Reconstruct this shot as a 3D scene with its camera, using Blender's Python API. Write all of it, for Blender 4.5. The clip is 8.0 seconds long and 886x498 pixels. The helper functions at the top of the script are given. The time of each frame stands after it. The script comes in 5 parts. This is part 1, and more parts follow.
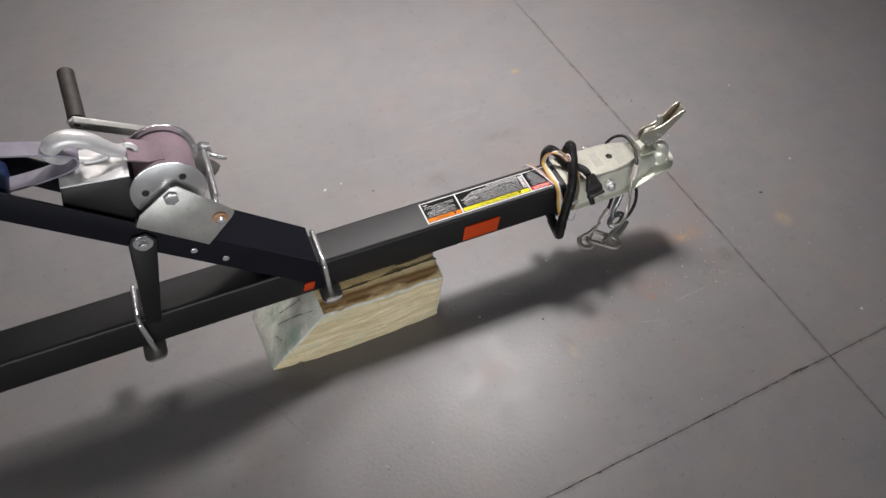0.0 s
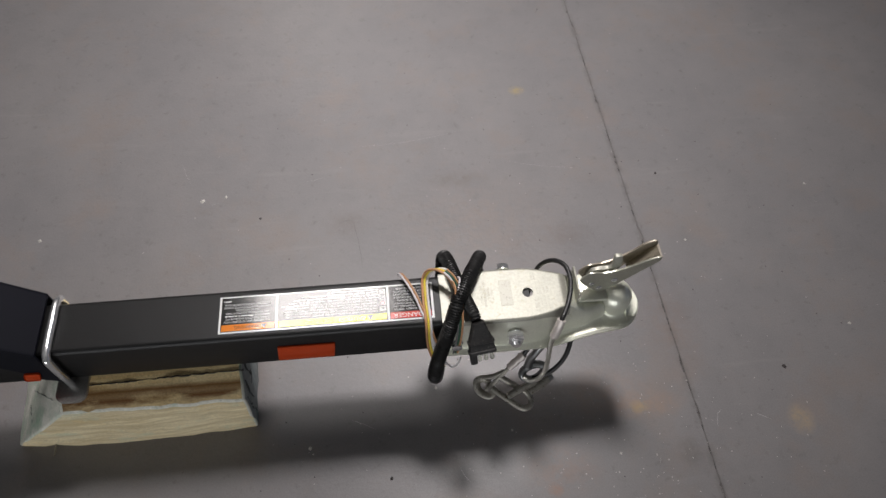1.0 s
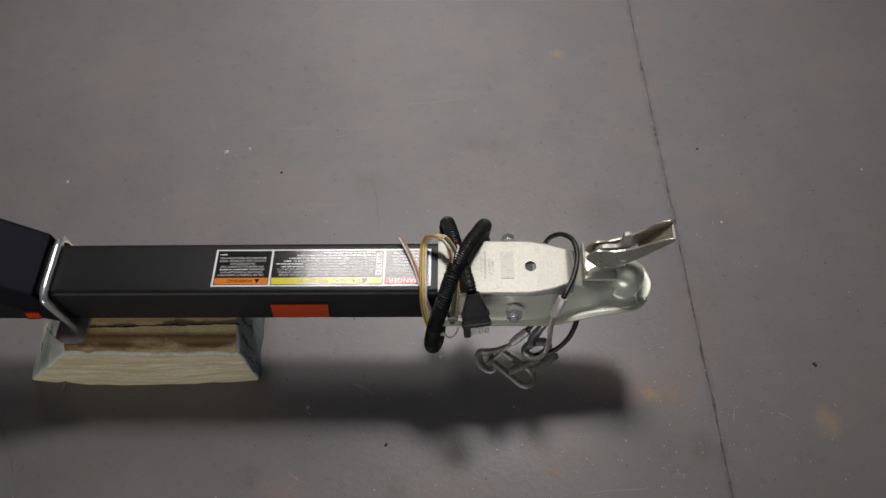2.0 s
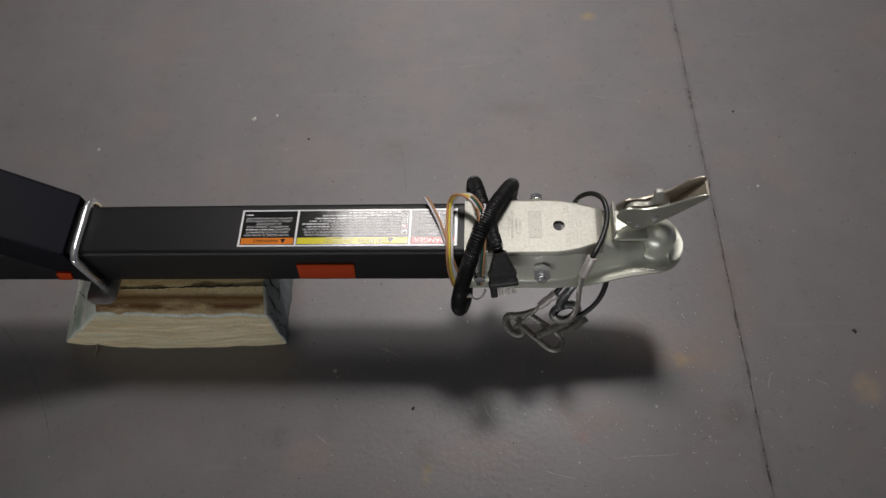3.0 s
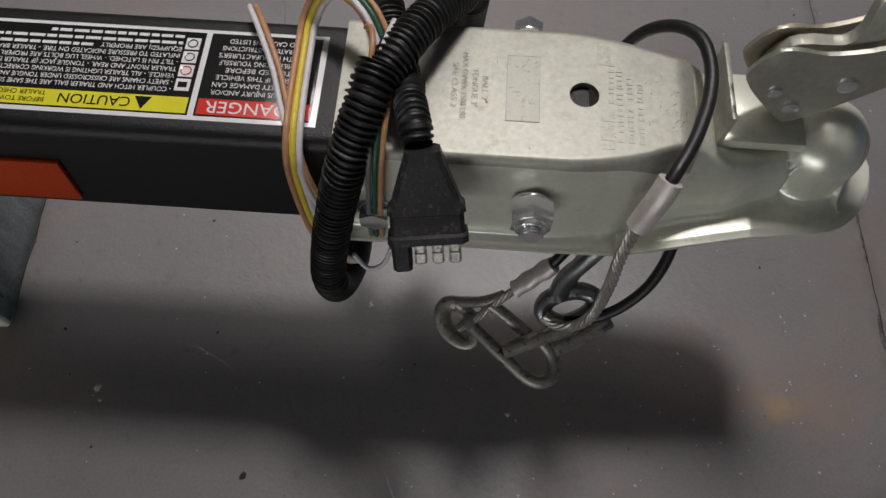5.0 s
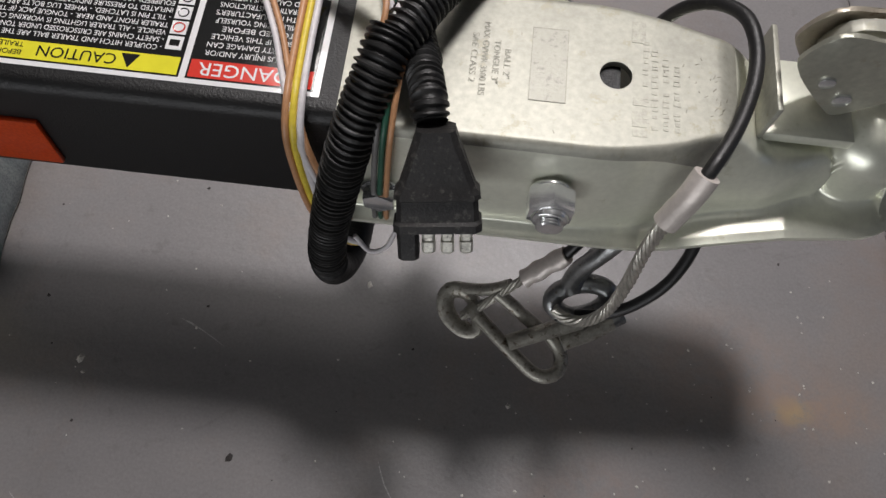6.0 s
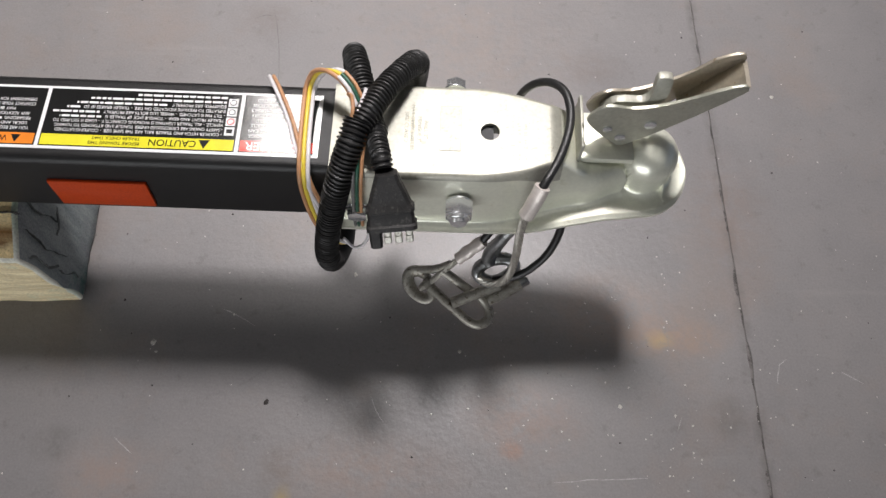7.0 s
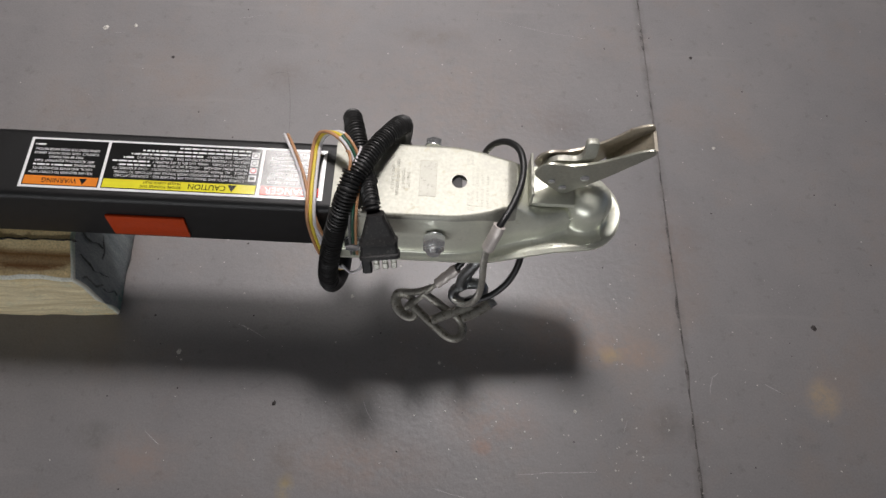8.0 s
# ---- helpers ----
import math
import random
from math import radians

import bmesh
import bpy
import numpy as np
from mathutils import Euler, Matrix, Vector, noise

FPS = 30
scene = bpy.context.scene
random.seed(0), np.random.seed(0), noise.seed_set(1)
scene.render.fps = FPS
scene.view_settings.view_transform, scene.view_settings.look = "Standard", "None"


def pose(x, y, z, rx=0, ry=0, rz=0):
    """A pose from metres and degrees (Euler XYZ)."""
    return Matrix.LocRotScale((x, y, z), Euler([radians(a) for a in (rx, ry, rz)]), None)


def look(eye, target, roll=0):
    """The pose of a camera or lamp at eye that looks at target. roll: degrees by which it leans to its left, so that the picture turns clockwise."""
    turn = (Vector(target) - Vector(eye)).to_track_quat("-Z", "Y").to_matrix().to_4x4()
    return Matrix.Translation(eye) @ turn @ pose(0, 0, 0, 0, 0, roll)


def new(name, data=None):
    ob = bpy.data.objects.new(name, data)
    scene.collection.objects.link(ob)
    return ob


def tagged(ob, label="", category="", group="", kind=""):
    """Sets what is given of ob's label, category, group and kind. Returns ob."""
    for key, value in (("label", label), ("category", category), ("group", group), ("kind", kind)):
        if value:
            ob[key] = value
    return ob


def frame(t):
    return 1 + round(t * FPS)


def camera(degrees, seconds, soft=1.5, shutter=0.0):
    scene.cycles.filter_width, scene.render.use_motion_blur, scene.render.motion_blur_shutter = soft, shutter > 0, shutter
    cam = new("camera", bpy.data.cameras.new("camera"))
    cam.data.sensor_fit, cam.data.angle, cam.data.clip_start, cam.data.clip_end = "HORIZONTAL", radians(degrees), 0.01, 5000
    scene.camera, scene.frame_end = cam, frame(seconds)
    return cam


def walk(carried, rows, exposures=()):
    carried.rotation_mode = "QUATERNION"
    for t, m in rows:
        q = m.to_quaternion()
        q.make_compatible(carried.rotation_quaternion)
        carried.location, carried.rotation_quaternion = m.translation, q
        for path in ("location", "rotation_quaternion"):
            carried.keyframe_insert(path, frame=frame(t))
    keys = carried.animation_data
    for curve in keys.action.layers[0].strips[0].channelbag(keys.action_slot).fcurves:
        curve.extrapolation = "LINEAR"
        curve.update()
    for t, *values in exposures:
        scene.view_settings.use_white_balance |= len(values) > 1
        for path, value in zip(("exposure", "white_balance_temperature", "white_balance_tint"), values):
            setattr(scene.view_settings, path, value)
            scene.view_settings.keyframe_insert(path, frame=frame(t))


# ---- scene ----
import collections

cam = camera(63.5, 8.0)
PATH = [
    (0, (-0.726, -0.894, 1.361), (-0.283, 0.262, -0.21), -1.3),
    (0.3, (-0.518, -0.702, 1.347), (-0.154, 0.401, -0.282), -2.4),
    (0.5, (-0.404, -0.624, 1.312), (-0.112, 0.472, -0.335), -3.5),
    (0.7, (-0.296, -0.534, 1.251), (-0.083, 0.549, -0.417), -3.0),
    (1, (-0.175, -0.466, 1.151), (-0.05, 0.594, -0.54), 1.6),
    (1.2, (-0.135, -0.443, 1.125), (-0.078, 0.587, -0.589), -0.3),
    (2.3, (-0.086, -0.45, 1.111), (-0.175, 0.523, -0.634), -4.3),
    (2.5, (-0.085, -0.455, 1.104), (-0.205, 0.505, -0.646), -6.1),
    (3, (-0.082, -0.465, 1.09), (-0.228, 0.472, -0.671), -8.1),
    (3.5, (-0.094, -0.461, 1.087), (-0.248, 0.469, -0.677), -8.4),
    (4, (-0.086, -0.442, 0.929), (-0.224, 0.465, -0.849), -9.5),
    (4.2, (-0.09, -0.385, 0.834), (-0.197, 0.518, -0.948), -8.7),
    (4.5, (-0.065, -0.298, 0.688), (-0.104, 0.581, -1.108), -6.2),
    (4.7, (-0.058, -0.252, 0.621), (-0.091, 0.599, -1.189), -1.8),
    (5.8, (-0.058, -0.199, 0.541), (-0.098, 0.553, -1.312), 3.3),
    (6, (-0.064, -0.201, 0.548), (-0.094, 0.541, -1.309), 4.3),
    (6.5, (-0.063, -0.239, 0.585), (-0.02, 0.518, -1.266), 8.5),
    (6.8, (-0.037, -0.28, 0.674), (-0.034, 0.45, -1.188), 3.3),
    (7, (-0.038, -0.294, 0.756), (-0.021, 0.462, -1.095), 3.2),
    (7.5, (-0.027, -0.323, 0.86), (-0.029, 0.45, -0.985), -0.2),
    (8, (-0.016, -0.349, 0.884), (-0.007, 0.481, -0.935), 3.3),
]
EXPOSURES = [(0.0, 0.78), (0.5, 0.66), (1.0, 0.22), (1.2, 0.06), (2.3, -0.21), (2.5, -0.24), (3.0, -0.29), (3.5, -0.28), (4.0, -0.38), (4.5, -0.41), (5.8, 0.12), (6.0, 0.20), (6.5, 0.50), (7.0, 0.73), (7.5, 0.56), (8.0, 0.22)]
walk(cam, [(t, look(eye, target, roll)) for t, eye, target, roll in PATH], EXPOSURES)

# ---- light ----
world = bpy.data.worlds.new("dim_room_air")
world.use_nodes = True
world.node_tree.nodes["Background"].inputs[0].default_value = (0.8, 0.85, 1.0, 1)
world.node_tree.nodes["Background"].inputs[1].default_value = 0.02
scene.world = world


def area_lamp(name, place, aim, sx, sy, watts, colour):
    data = bpy.data.lights.new(name, "AREA")
    data.shape, data.size, data.size_y, data.energy, data.color = "RECTANGLE", sx, sy, watts, colour
    ob = new(name, data)
    ob.matrix_world = look(place, aim)
    return ob


area_lamp("hanging_lamp", (0.10, 0.61, 1.92), (-0.24, 0.72, 0.0), 0.26, 0.26, 11.1, (0.995, 0.948, 0.950)).data.spread = radians(104)
area_lamp("ceiling_lamp", (-0.60, 1.52, 2.84), (-0.60, 1.52, 0.0), 0.70, 0.62, 15.5, (1.0, 0.943, 0.92))
# unseen lamp of an assumed row, added to brighten the far floor
area_lamp("ceiling_lamp", (-0.60, 4.20, 2.84), (-0.60, 4.20, 0.0), 0.70, 0.62, 20, (1.0, 0.943, 0.92))
area_lamp("ceiling_lamp", (0.12, -1.28, 2.84), (0.12, -1.28, 0.0), 0.60, 0.60, 1.0, (1.0, 0.947, 0.91))
# unseen low fill, added to brighten the faces turned south
area_lamp("south_fill_light", (-1.5, -4.04, 0.42), (-1.5, 0.0, 0.42), 3.2, 0.7, 50, (0.96, 0.97, 1.0))
# unseen bluish light, assumed from glints on the coupler
area_lamp("east_blue_light", (4.04, -0.2, 0.95), (0.0, -0.2, 0.95), 4.6, 1.7, 3.0, (0.45, 0.60, 1.0))


# ---- materials ----
def node_mat(name):
    m = bpy.data.materials.new(name)
    m.use_nodes = True
    return m, m.node_tree.nodes, m.node_tree.links, m.node_tree.nodes["Principled BSDF"]


def noise_node(nodes, links, vec, scale, detail=4.0, rough=0.6):
    n = nodes.new("ShaderNodeTexNoise")
    n.inputs["Scale"].default_value, n.inputs["Detail"].default_value, n.inputs["Roughness"].default_value = scale, detail, rough
    links.new(vec, n.inputs["Vector"])
    return n


def ramp_node(nodes, links, fac, stops):
    r = nodes.new("ShaderNodeValToRGB")
    while len(r.color_ramp.elements) < len(stops):
        r.color_ramp.elements.new(0.5)
    for e, (p, c) in zip(r.color_ramp.elements, stops):
        e.position, e.color = p, (*c, 1)
    links.new(fac, r.inputs[0])
    return r


def math_node(nodes, links, op, a, b=None, clamp=False):
    n = nodes.new("ShaderNodeMath")
    n.operation, n.use_clamp = op, clamp
    for k, v in enumerate((a, b)):
        if v is None:
            continue
        if isinstance(v, (int, float)):
            n.inputs[k].default_value = v
        else:
            links.new(v, n.inputs[k])
    return n.outputs[0]


def mix_node(nodes, links, fac, a, b, blend="MIX"):
    n = nodes.new("ShaderNodeMix")
    n.data_type, n.blend_type = "RGBA", blend
    for sock, v in ((n.inputs[0], fac), (n.inputs[6], a), (n.inputs[7], b)):
        if isinstance(v, (int, float)):
            sock.default_value = v
        elif isinstance(v, tuple):
            sock.default_value = (*v, 1)
        else:
            links.new(v, sock)
    return n.outputs[2]


def surface(name, base, rough=0.5, metal=0.0, vary=0.15, scale=12.0, fine=250.0, bump=0.05, wear=None, wear_at=0.62, rough_vary=0.1, shine=0.5):
    """A procedural surface: two scales of variation, wear spots of another colour, fine relief."""
    m, nodes, links, bsdf = node_mat(name)
    vec = nodes.new("ShaderNodeTexCoord").outputs["Object"]
    big, small = noise_node(nodes, links, vec, scale), noise_node(nodes, links, vec, fine, 3.0)
    dark, light = tuple(c * (1 - vary) for c in base), tuple(min(1.0, c * (1 + vary)) for c in base)
    tone = ramp_node(nodes, links, big.outputs[0], [(0.3, dark), (0.7, light)]).outputs[0]
    grain = ramp_node(nodes, links, small.outputs[0], [(0.3, (1 - vary,) * 3), (0.7, (1 + vary * 0.5,) * 3)]).outputs[0]
    colour = mix_node(nodes, links, 1.0, tone, grain, "MULTIPLY")
    if wear:
        spots = noise_node(nodes, links, vec, scale * 4.5, 6.0, 0.7)
        mask = ramp_node(nodes, links, spots.outputs[0], [(wear_at, (0, 0, 0)), (wear_at + 0.08, (1, 1, 1))]).outputs[0]
        colour = mix_node(nodes, links, mask, colour, wear)
    links.new(colour, bsdf.inputs["Base Color"])
    links.new(math_node(nodes, links, "MULTIPLY_ADD", big.outputs[0], rough_vary * 2), bsdf.inputs["Roughness"])
    bsdf.inputs["Roughness"].links[0].from_node.inputs[2].default_value = rough - rough_vary
    bsdf.inputs["Metallic"].default_value = metal
    bsdf.inputs["Specular IOR Level"].default_value = shine
    b = nodes.new("ShaderNodeBump")
    b.inputs["Strength"].default_value, b.inputs["Distance"].default_value = bump, 0.002
    links.new(small.outputs[0], b.inputs["Height"])
    links.new(b.outputs[0], bsdf.inputs["Normal"])
    return m


BLACK_PAINT = surface("black_powder_coat", (0.0055, 0.0055, 0.0057), 0.42, 0, 0.25, 9, 900, 0.24, rough_vary=0.06, shine=0.42)
STAND_PAINT = surface("blue_black_paint", (0.0055, 0.0060, 0.0105), 0.55, 0, 0.2, 9, 1200, 0.10, rough_vary=0.06, shine=0.14)
# zinc darkened in colour so that the strongly lit top stays below white
ZINC = surface("dimmed_yellowish_zinc", (0.42, 0.415, 0.355), 0.46, 0.34, 0.14, 22, 320, 0.03, rough_vary=0.08, wear=(0.36, 0.345, 0.27), wear_at=0.57)
WINCH_ZINC = surface("bright_winch_zinc", (0.64, 0.64, 0.60), 0.33, 0.75, 0.12, 24, 320, 0.03, rough_vary=0.08, wear=(0.45, 0.43, 0.37), wear_at=0.60)
LEVER = surface("darker_zinc_lever", (0.50, 0.50, 0.42), 0.32, 0.7, 0.12, 26, 320, 0.02, rough_vary=0.07, wear=(0.44, 0.41, 0.32), wear_at=0.62)
# the brown of the reflected floor is put into this zinc's colour
LEVER_INSIDE = surface("reflection_brown_zinc", (0.47, 0.42, 0.34), 0.34, 0.6, 0.14, 26, 320, 0.03, wear=(0.30, 0.23, 0.16), wear_at=0.60)
PALE_ZINC = surface("pale_cast_zinc", (0.80, 0.79, 0.78), 0.38, 0.3, 0.08, 60, 500, 0.06)
# smoother zinc, lightened in colour in place of light the sides lack
LIGHTENED_ZINC = surface("smooth_lightened_zinc", (0.82, 0.83, 0.705), 0.32, 0.44, 0.06, 16, 320, 0.010, rough_vary=0.06, wear=(0.66, 0.66, 0.52), wear_at=0.62)
CHROME = surface("bright_zinc_bolt", (0.86, 0.87, 0.87), 0.20, 0.86, 0.08, 40, 500, 0.03)
GALV = surface("grey_galvanised_steel", (0.34, 0.35, 0.35), 0.34, 0.9, 0.25, 60, 400, 0.2, wear=(0.15, 0.12, 0.095), wear_at=0.60)
DULL_STEEL = surface("dull_oxidised_steel", (0.37, 0.355, 0.31), 0.44, 0.55, 0.25, 45, 400, 0.2, wear=(0.11, 0.085, 0.06), wear_at=0.56)
ALU = surface("crimped_aluminium_sleeve", (0.66, 0.60, 0.555), 0.40, 0.25, 0.08, 70, 400, 0.10, wear=(0.50, 0.44, 0.37), wear_at=0.64)
BRAID = surface("steel_wire_strand", (0.60, 0.58, 0.52), 0.36, 0.75, 0.2, 150, 900, 0.1, wear=(0.25, 0.22, 0.17), wear_at=0.62)
LOOM = surface("black_corrugated_plastic", (0.014, 0.0138, 0.0135), 0.46, 0, 0.3, 60, 900, 0.15, rough_vary=0.1, wear=(0.050, 0.047, 0.043), wear_at=0.58)
RUBBER = surface("dusty_black_rubber", (0.019, 0.018, 0.0175), 0.55, 0, 0.35, 60, 700, 0.2, wear=(0.062, 0.058, 0.053), wear_at=0.56, shine=0.4)
CABLE = surface("black_vinyl_cable", (0.018, 0.0178, 0.018), 0.42, 0, 0.3, 60, 700, 0.12, wear=(0.048, 0.044, 0.040), wear_at=0.62)
BRASS = surface("dirty_contact_metal", (0.74, 0.72, 0.64), 0.4, 0.4, 0.25, 150, 700, 0.1, wear=(0.20, 0.18, 0.15), wear_at=0.58)
YELLOW = surface("yellow_wire_insulation", (0.72, 0.56, 0.06), 0.42, 0, 0.1, 60, 500, 0.04)
BROWN = surface("brown_wire_insulation", (0.50, 0.26, 0.13), 0.42, 0, 0.15, 60, 500, 0.04)
WHITE = surface("white_wire_insulation", (0.68, 0.65, 0.66), 0.42, 0, 0.1, 60, 500, 0.04)
# white wire greyed to carry the shade between loom and plug
SHADED_WIRE = surface("shade_grey_wire_insulation", (0.17, 0.165, 0.16), 0.42, 0, 0.15, 60, 500, 0.04)
GREEN = surface("green_wire_insulation", (0.02, 0.09, 0.055), 0.42, 0, 0.15, 60, 500, 0.04)
WEBBING = surface("faded_lilac_webbing", (0.30, 0.215, 0.25), 0.8, 0, 0.15, 30, 700, 0.5)
GREY_WEB = surface("grey_lilac_webbing", (0.33, 0.31, 0.37), 0.8, 0, 0.15, 30, 700, 0.5)
GRIP = surface("dark_brown_grip", (0.045, 0.036, 0.032), 0.6, 0, 0.3, 60, 500, 0.2, wear=(0.12, 0.11, 0.10))
BLUE = surface("dark_blue_rubber", (0.012, 0.03, 0.10), 0.5, 0, 0.2, 40, 400, 0.1)
LABEL_WHITE = surface("white_glossy_label", (0.80, 0.80, 0.80), 0.11, 0, 0.03, 60, 75, 0.05, rough_vary=0.03, shine=0.9)
LABEL_BLACK = surface("black_glossy_label", (0.012, 0.012, 0.012), 0.11, 0, 0.1, 60, 75, 0.05, rough_vary=0.03, shine=0.9)
LABEL_ORANGE = surface("orange_label_band", (0.78, 0.24, 0.03), 0.11, 0, 0.05, 60, 75, 0.05, rough_vary=0.03, shine=0.9)
LABEL_YELLOW = surface("yellow_label_band", (0.76, 0.70, 0.04), 0.11, 0, 0.05, 60, 75, 0.05, rough_vary=0.03, shine=0.9)
LABEL_RED = surface("red_label_band", (0.66, 0.05, 0.035), 0.11, 0, 0.05, 60, 75, 0.05, rough_vary=0.03, shine=0.9)
CLAMP = surface("dull_zinc_clamp_plate", (0.40, 0.39, 0.37), 0.38, 0.75, 0.14, 50, 400, 0.1, wear=(0.34, 0.31, 0.27), wear_at=0.6)
STAMP = surface("stamped_mark", (0.31, 0.305, 0.26), 0.5, 0.4, 0.2, 200, 900, 0.1)
SCRATCH = surface("shallow_scratch", (0.345, 0.335, 0.28), 0.5, 0.4, 0.2, 200, 900, 0.1)
STICKER = surface("worn_grey_sticker", (0.37, 0.365, 0.315), 0.48, 0.4, 0.06, 60, 700, 0.1, wear=(0.27, 0.262, 0.23), wear_at=0.55)
FAINT = surface("faded_printing", (0.375, 0.37, 0.315), 0.46, 0.45, 0.15, 300, 900, 0.1)
DARK_SPLIT_HOLE = surface("dark_split_and_hole", (0.03, 0.027, 0.024), 0.9, 0, 0.4, 60, 500, 0.3)
END_CRACK = surface("grey_end_grain_split", (0.15, 0.165, 0.16), 0.9, 0, 0.4, 60, 500, 0.3)
JOINT_FILL = surface("dusty_joint_filling", (0.075, 0.069, 0.066), 0.9, 0, 0.4, 9, 500, 0.3, wear=(0.175, 0.163, 0.158), wear_at=0.43)
WALL_PAINT = surface("pale_grey_wall_paint", (0.20, 0.20, 0.21), 0.7, 0, 0.06, 1.5, 60, 0.1)
CEILING_PAINT = surface("white_ceiling_paint", (0.40, 0.40, 0.39), 0.8, 0, 0.05, 1.5, 60, 0.1)


def reflector_mat():
    m, nodes, links, bsdf = node_mat("amber_red_reflector")
    vec = nodes.new("ShaderNodeTexCoord").outputs["Object"]
    v = nodes.new("ShaderNodeTexVoronoi")
    v.inputs["Scale"].default_value = 650
    links.new(vec, v.inputs["Vector"])
    col = ramp_node(nodes, links, v.outputs["Distance"], [(0.0, (0.60, 0.070, 0.008)), (0.8, (0.46, 0.042, 0.005))])
    links.new(col.outputs[0], bsdf.inputs["Base Color"])
    bsdf.inputs["Roughness"].default_value = 0.3
    bsdf.inputs["Specular IOR Level"].default_value = 0.25
    return m


REFLECTOR = reflector_mat()


def floor_mat():
    """Grey painted concrete: soft blotches, grain, scuffs, pits and rust stains."""
    m, nodes, links, bsdf = node_mat("grey_painted_concrete")
    vec = nodes.new("ShaderNodeTexCoord").outputs["Object"]
    big = noise_node(nodes, links, vec, 2.6, 5.0, 0.6)
    mid = noise_node(nodes, links, vec, 14.0, 6.0, 0.65)
    fine = noise_node(nodes, links, vec, 420.0, 3.0)
    peel = noise_node(nodes, links, vec, 130.0, 3.0, 0.55)
    col = ramp_node(nodes, links, big.outputs[0], [(0.30, (0.194, 0.187, 0.190)), (0.70, (0.224, 0.213, 0.212))]).outputs[0]
    blot = ramp_node(nodes, links, mid.outputs[0], [(0.25, (0.92, 0.92, 0.92)), (0.46, (0.99, 0.99, 0.99)), (0.75, (1.06, 1.05, 1.04))]).outputs[0]
    col = mix_node(nodes, links, 1.0, col, blot, "MULTIPLY")
    # small darker scuffed spots between the clouds and the grain
    spots = noise_node(nodes, links, vec, 52.0, 5.0, 0.7)
    sp = ramp_node(nodes, links, spots.outputs[0], [(0.28, (0.80, 0.785, 0.78)), (0.42, (1, 1, 1)), (0.64, (1, 1, 1)), (0.76, (1.10, 1.09, 1.08))]).outputs[0]
    col = mix_node(nodes, links, 1.0, col, sp, "MULTIPLY")
    # brownish places where the paint has worn thin
    thin = noise_node(nodes, links, vec, 5.5, 7.0, 0.72)
    tm = ramp_node(nodes, links, thin.outputs[0], [(0.51, (0, 0, 0)), (0.67, (0.58, 0.58, 0.58))]).outputs[0]
    col = mix_node(nodes, links, tm, col, (0.232, 0.196, 0.178))
    gr = ramp_node(nodes, links, fine.outputs[0], [(0.3, (0.92, 0.92, 0.92)), (0.7, (1.08, 1.08, 1.08))]).outputs[0]
    col = mix_node(nodes, links, 1.0, col, gr, "MULTIPLY")
    # dirt carried out of the joints on to the slabs
    xyz = nodes.new("ShaderNodeSeparateXYZ")
    links.new(vec, xyz.inputs[0])
    sum_n = math_node(nodes, links, "ADD", xyz.outputs[0], math_node(nodes, links, "MULTIPLY", xyz.outputs[1], 0.031))
    off_n = math_node(nodes, links, "ABSOLUTE", math_node(nodes, links, "SUBTRACT", sum_n, 0.301))
    dif_w = math_node(nodes, links, "SUBTRACT", xyz.outputs[1], math_node(nodes, links, "MULTIPLY", xyz.outputs[0], 0.062))
    off_w = math_node(nodes, links, "ABSOLUTE", math_node(nodes, links, "ADD", dif_w, 0.5026))
    edge = math_node(nodes, links, "MINIMUM", off_n, off_w)
    edge = math_node(nodes, links, "SUBTRACT", 1.0, math_node(nodes, links, "DIVIDE", edge, 0.010), True)
    edge = math_node(nodes, links, "MULTIPLY", edge, ramp_node(nodes, links, noise_node(nodes, links, vec, 34.0, 5.0, 0.7).outputs[0], [(0.40, (0, 0, 0)), (0.66, (0.8, 0.8, 0.8))]).outputs[0])
    col = mix_node(nodes, links, edge, col, (0.10, 0.093, 0.09))
    # long faint wiped streaks
    mp = nodes.new("ShaderNodeMapping")
    mp.inputs["Scale"].default_value, mp.inputs["Rotation"].default_value = (3.0, 34.0, 1.0), (0, 0, 0.35)
    links.new(vec, mp.inputs[0])
    streak = noise_node(nodes, links, mp.outputs[0], 1.0, 4.0, 0.6)
    sm = ramp_node(nodes, links, streak.outputs[0], [(0.62, (0, 0, 0)), (0.76, (0.35, 0.35, 0.35))]).outputs[0]
    col = mix_node(nodes, links, sm, col, (0.27, 0.26, 0.25))
    # worn places where the pale concrete shows
    chips = noise_node(nodes, links, vec, 46.0, 7.0, 0.75)
    cm = ramp_node(nodes, links, chips.outputs[0], [(0.70, (0, 0, 0)), (0.74, (0.6, 0.6, 0.6))]).outputs[0]
    col = mix_node(nodes, links, cm, col, (0.12, 0.105, 0.098))
    wob = noise_node(nodes, links, vec, 48.0, 6.0, 0.75)
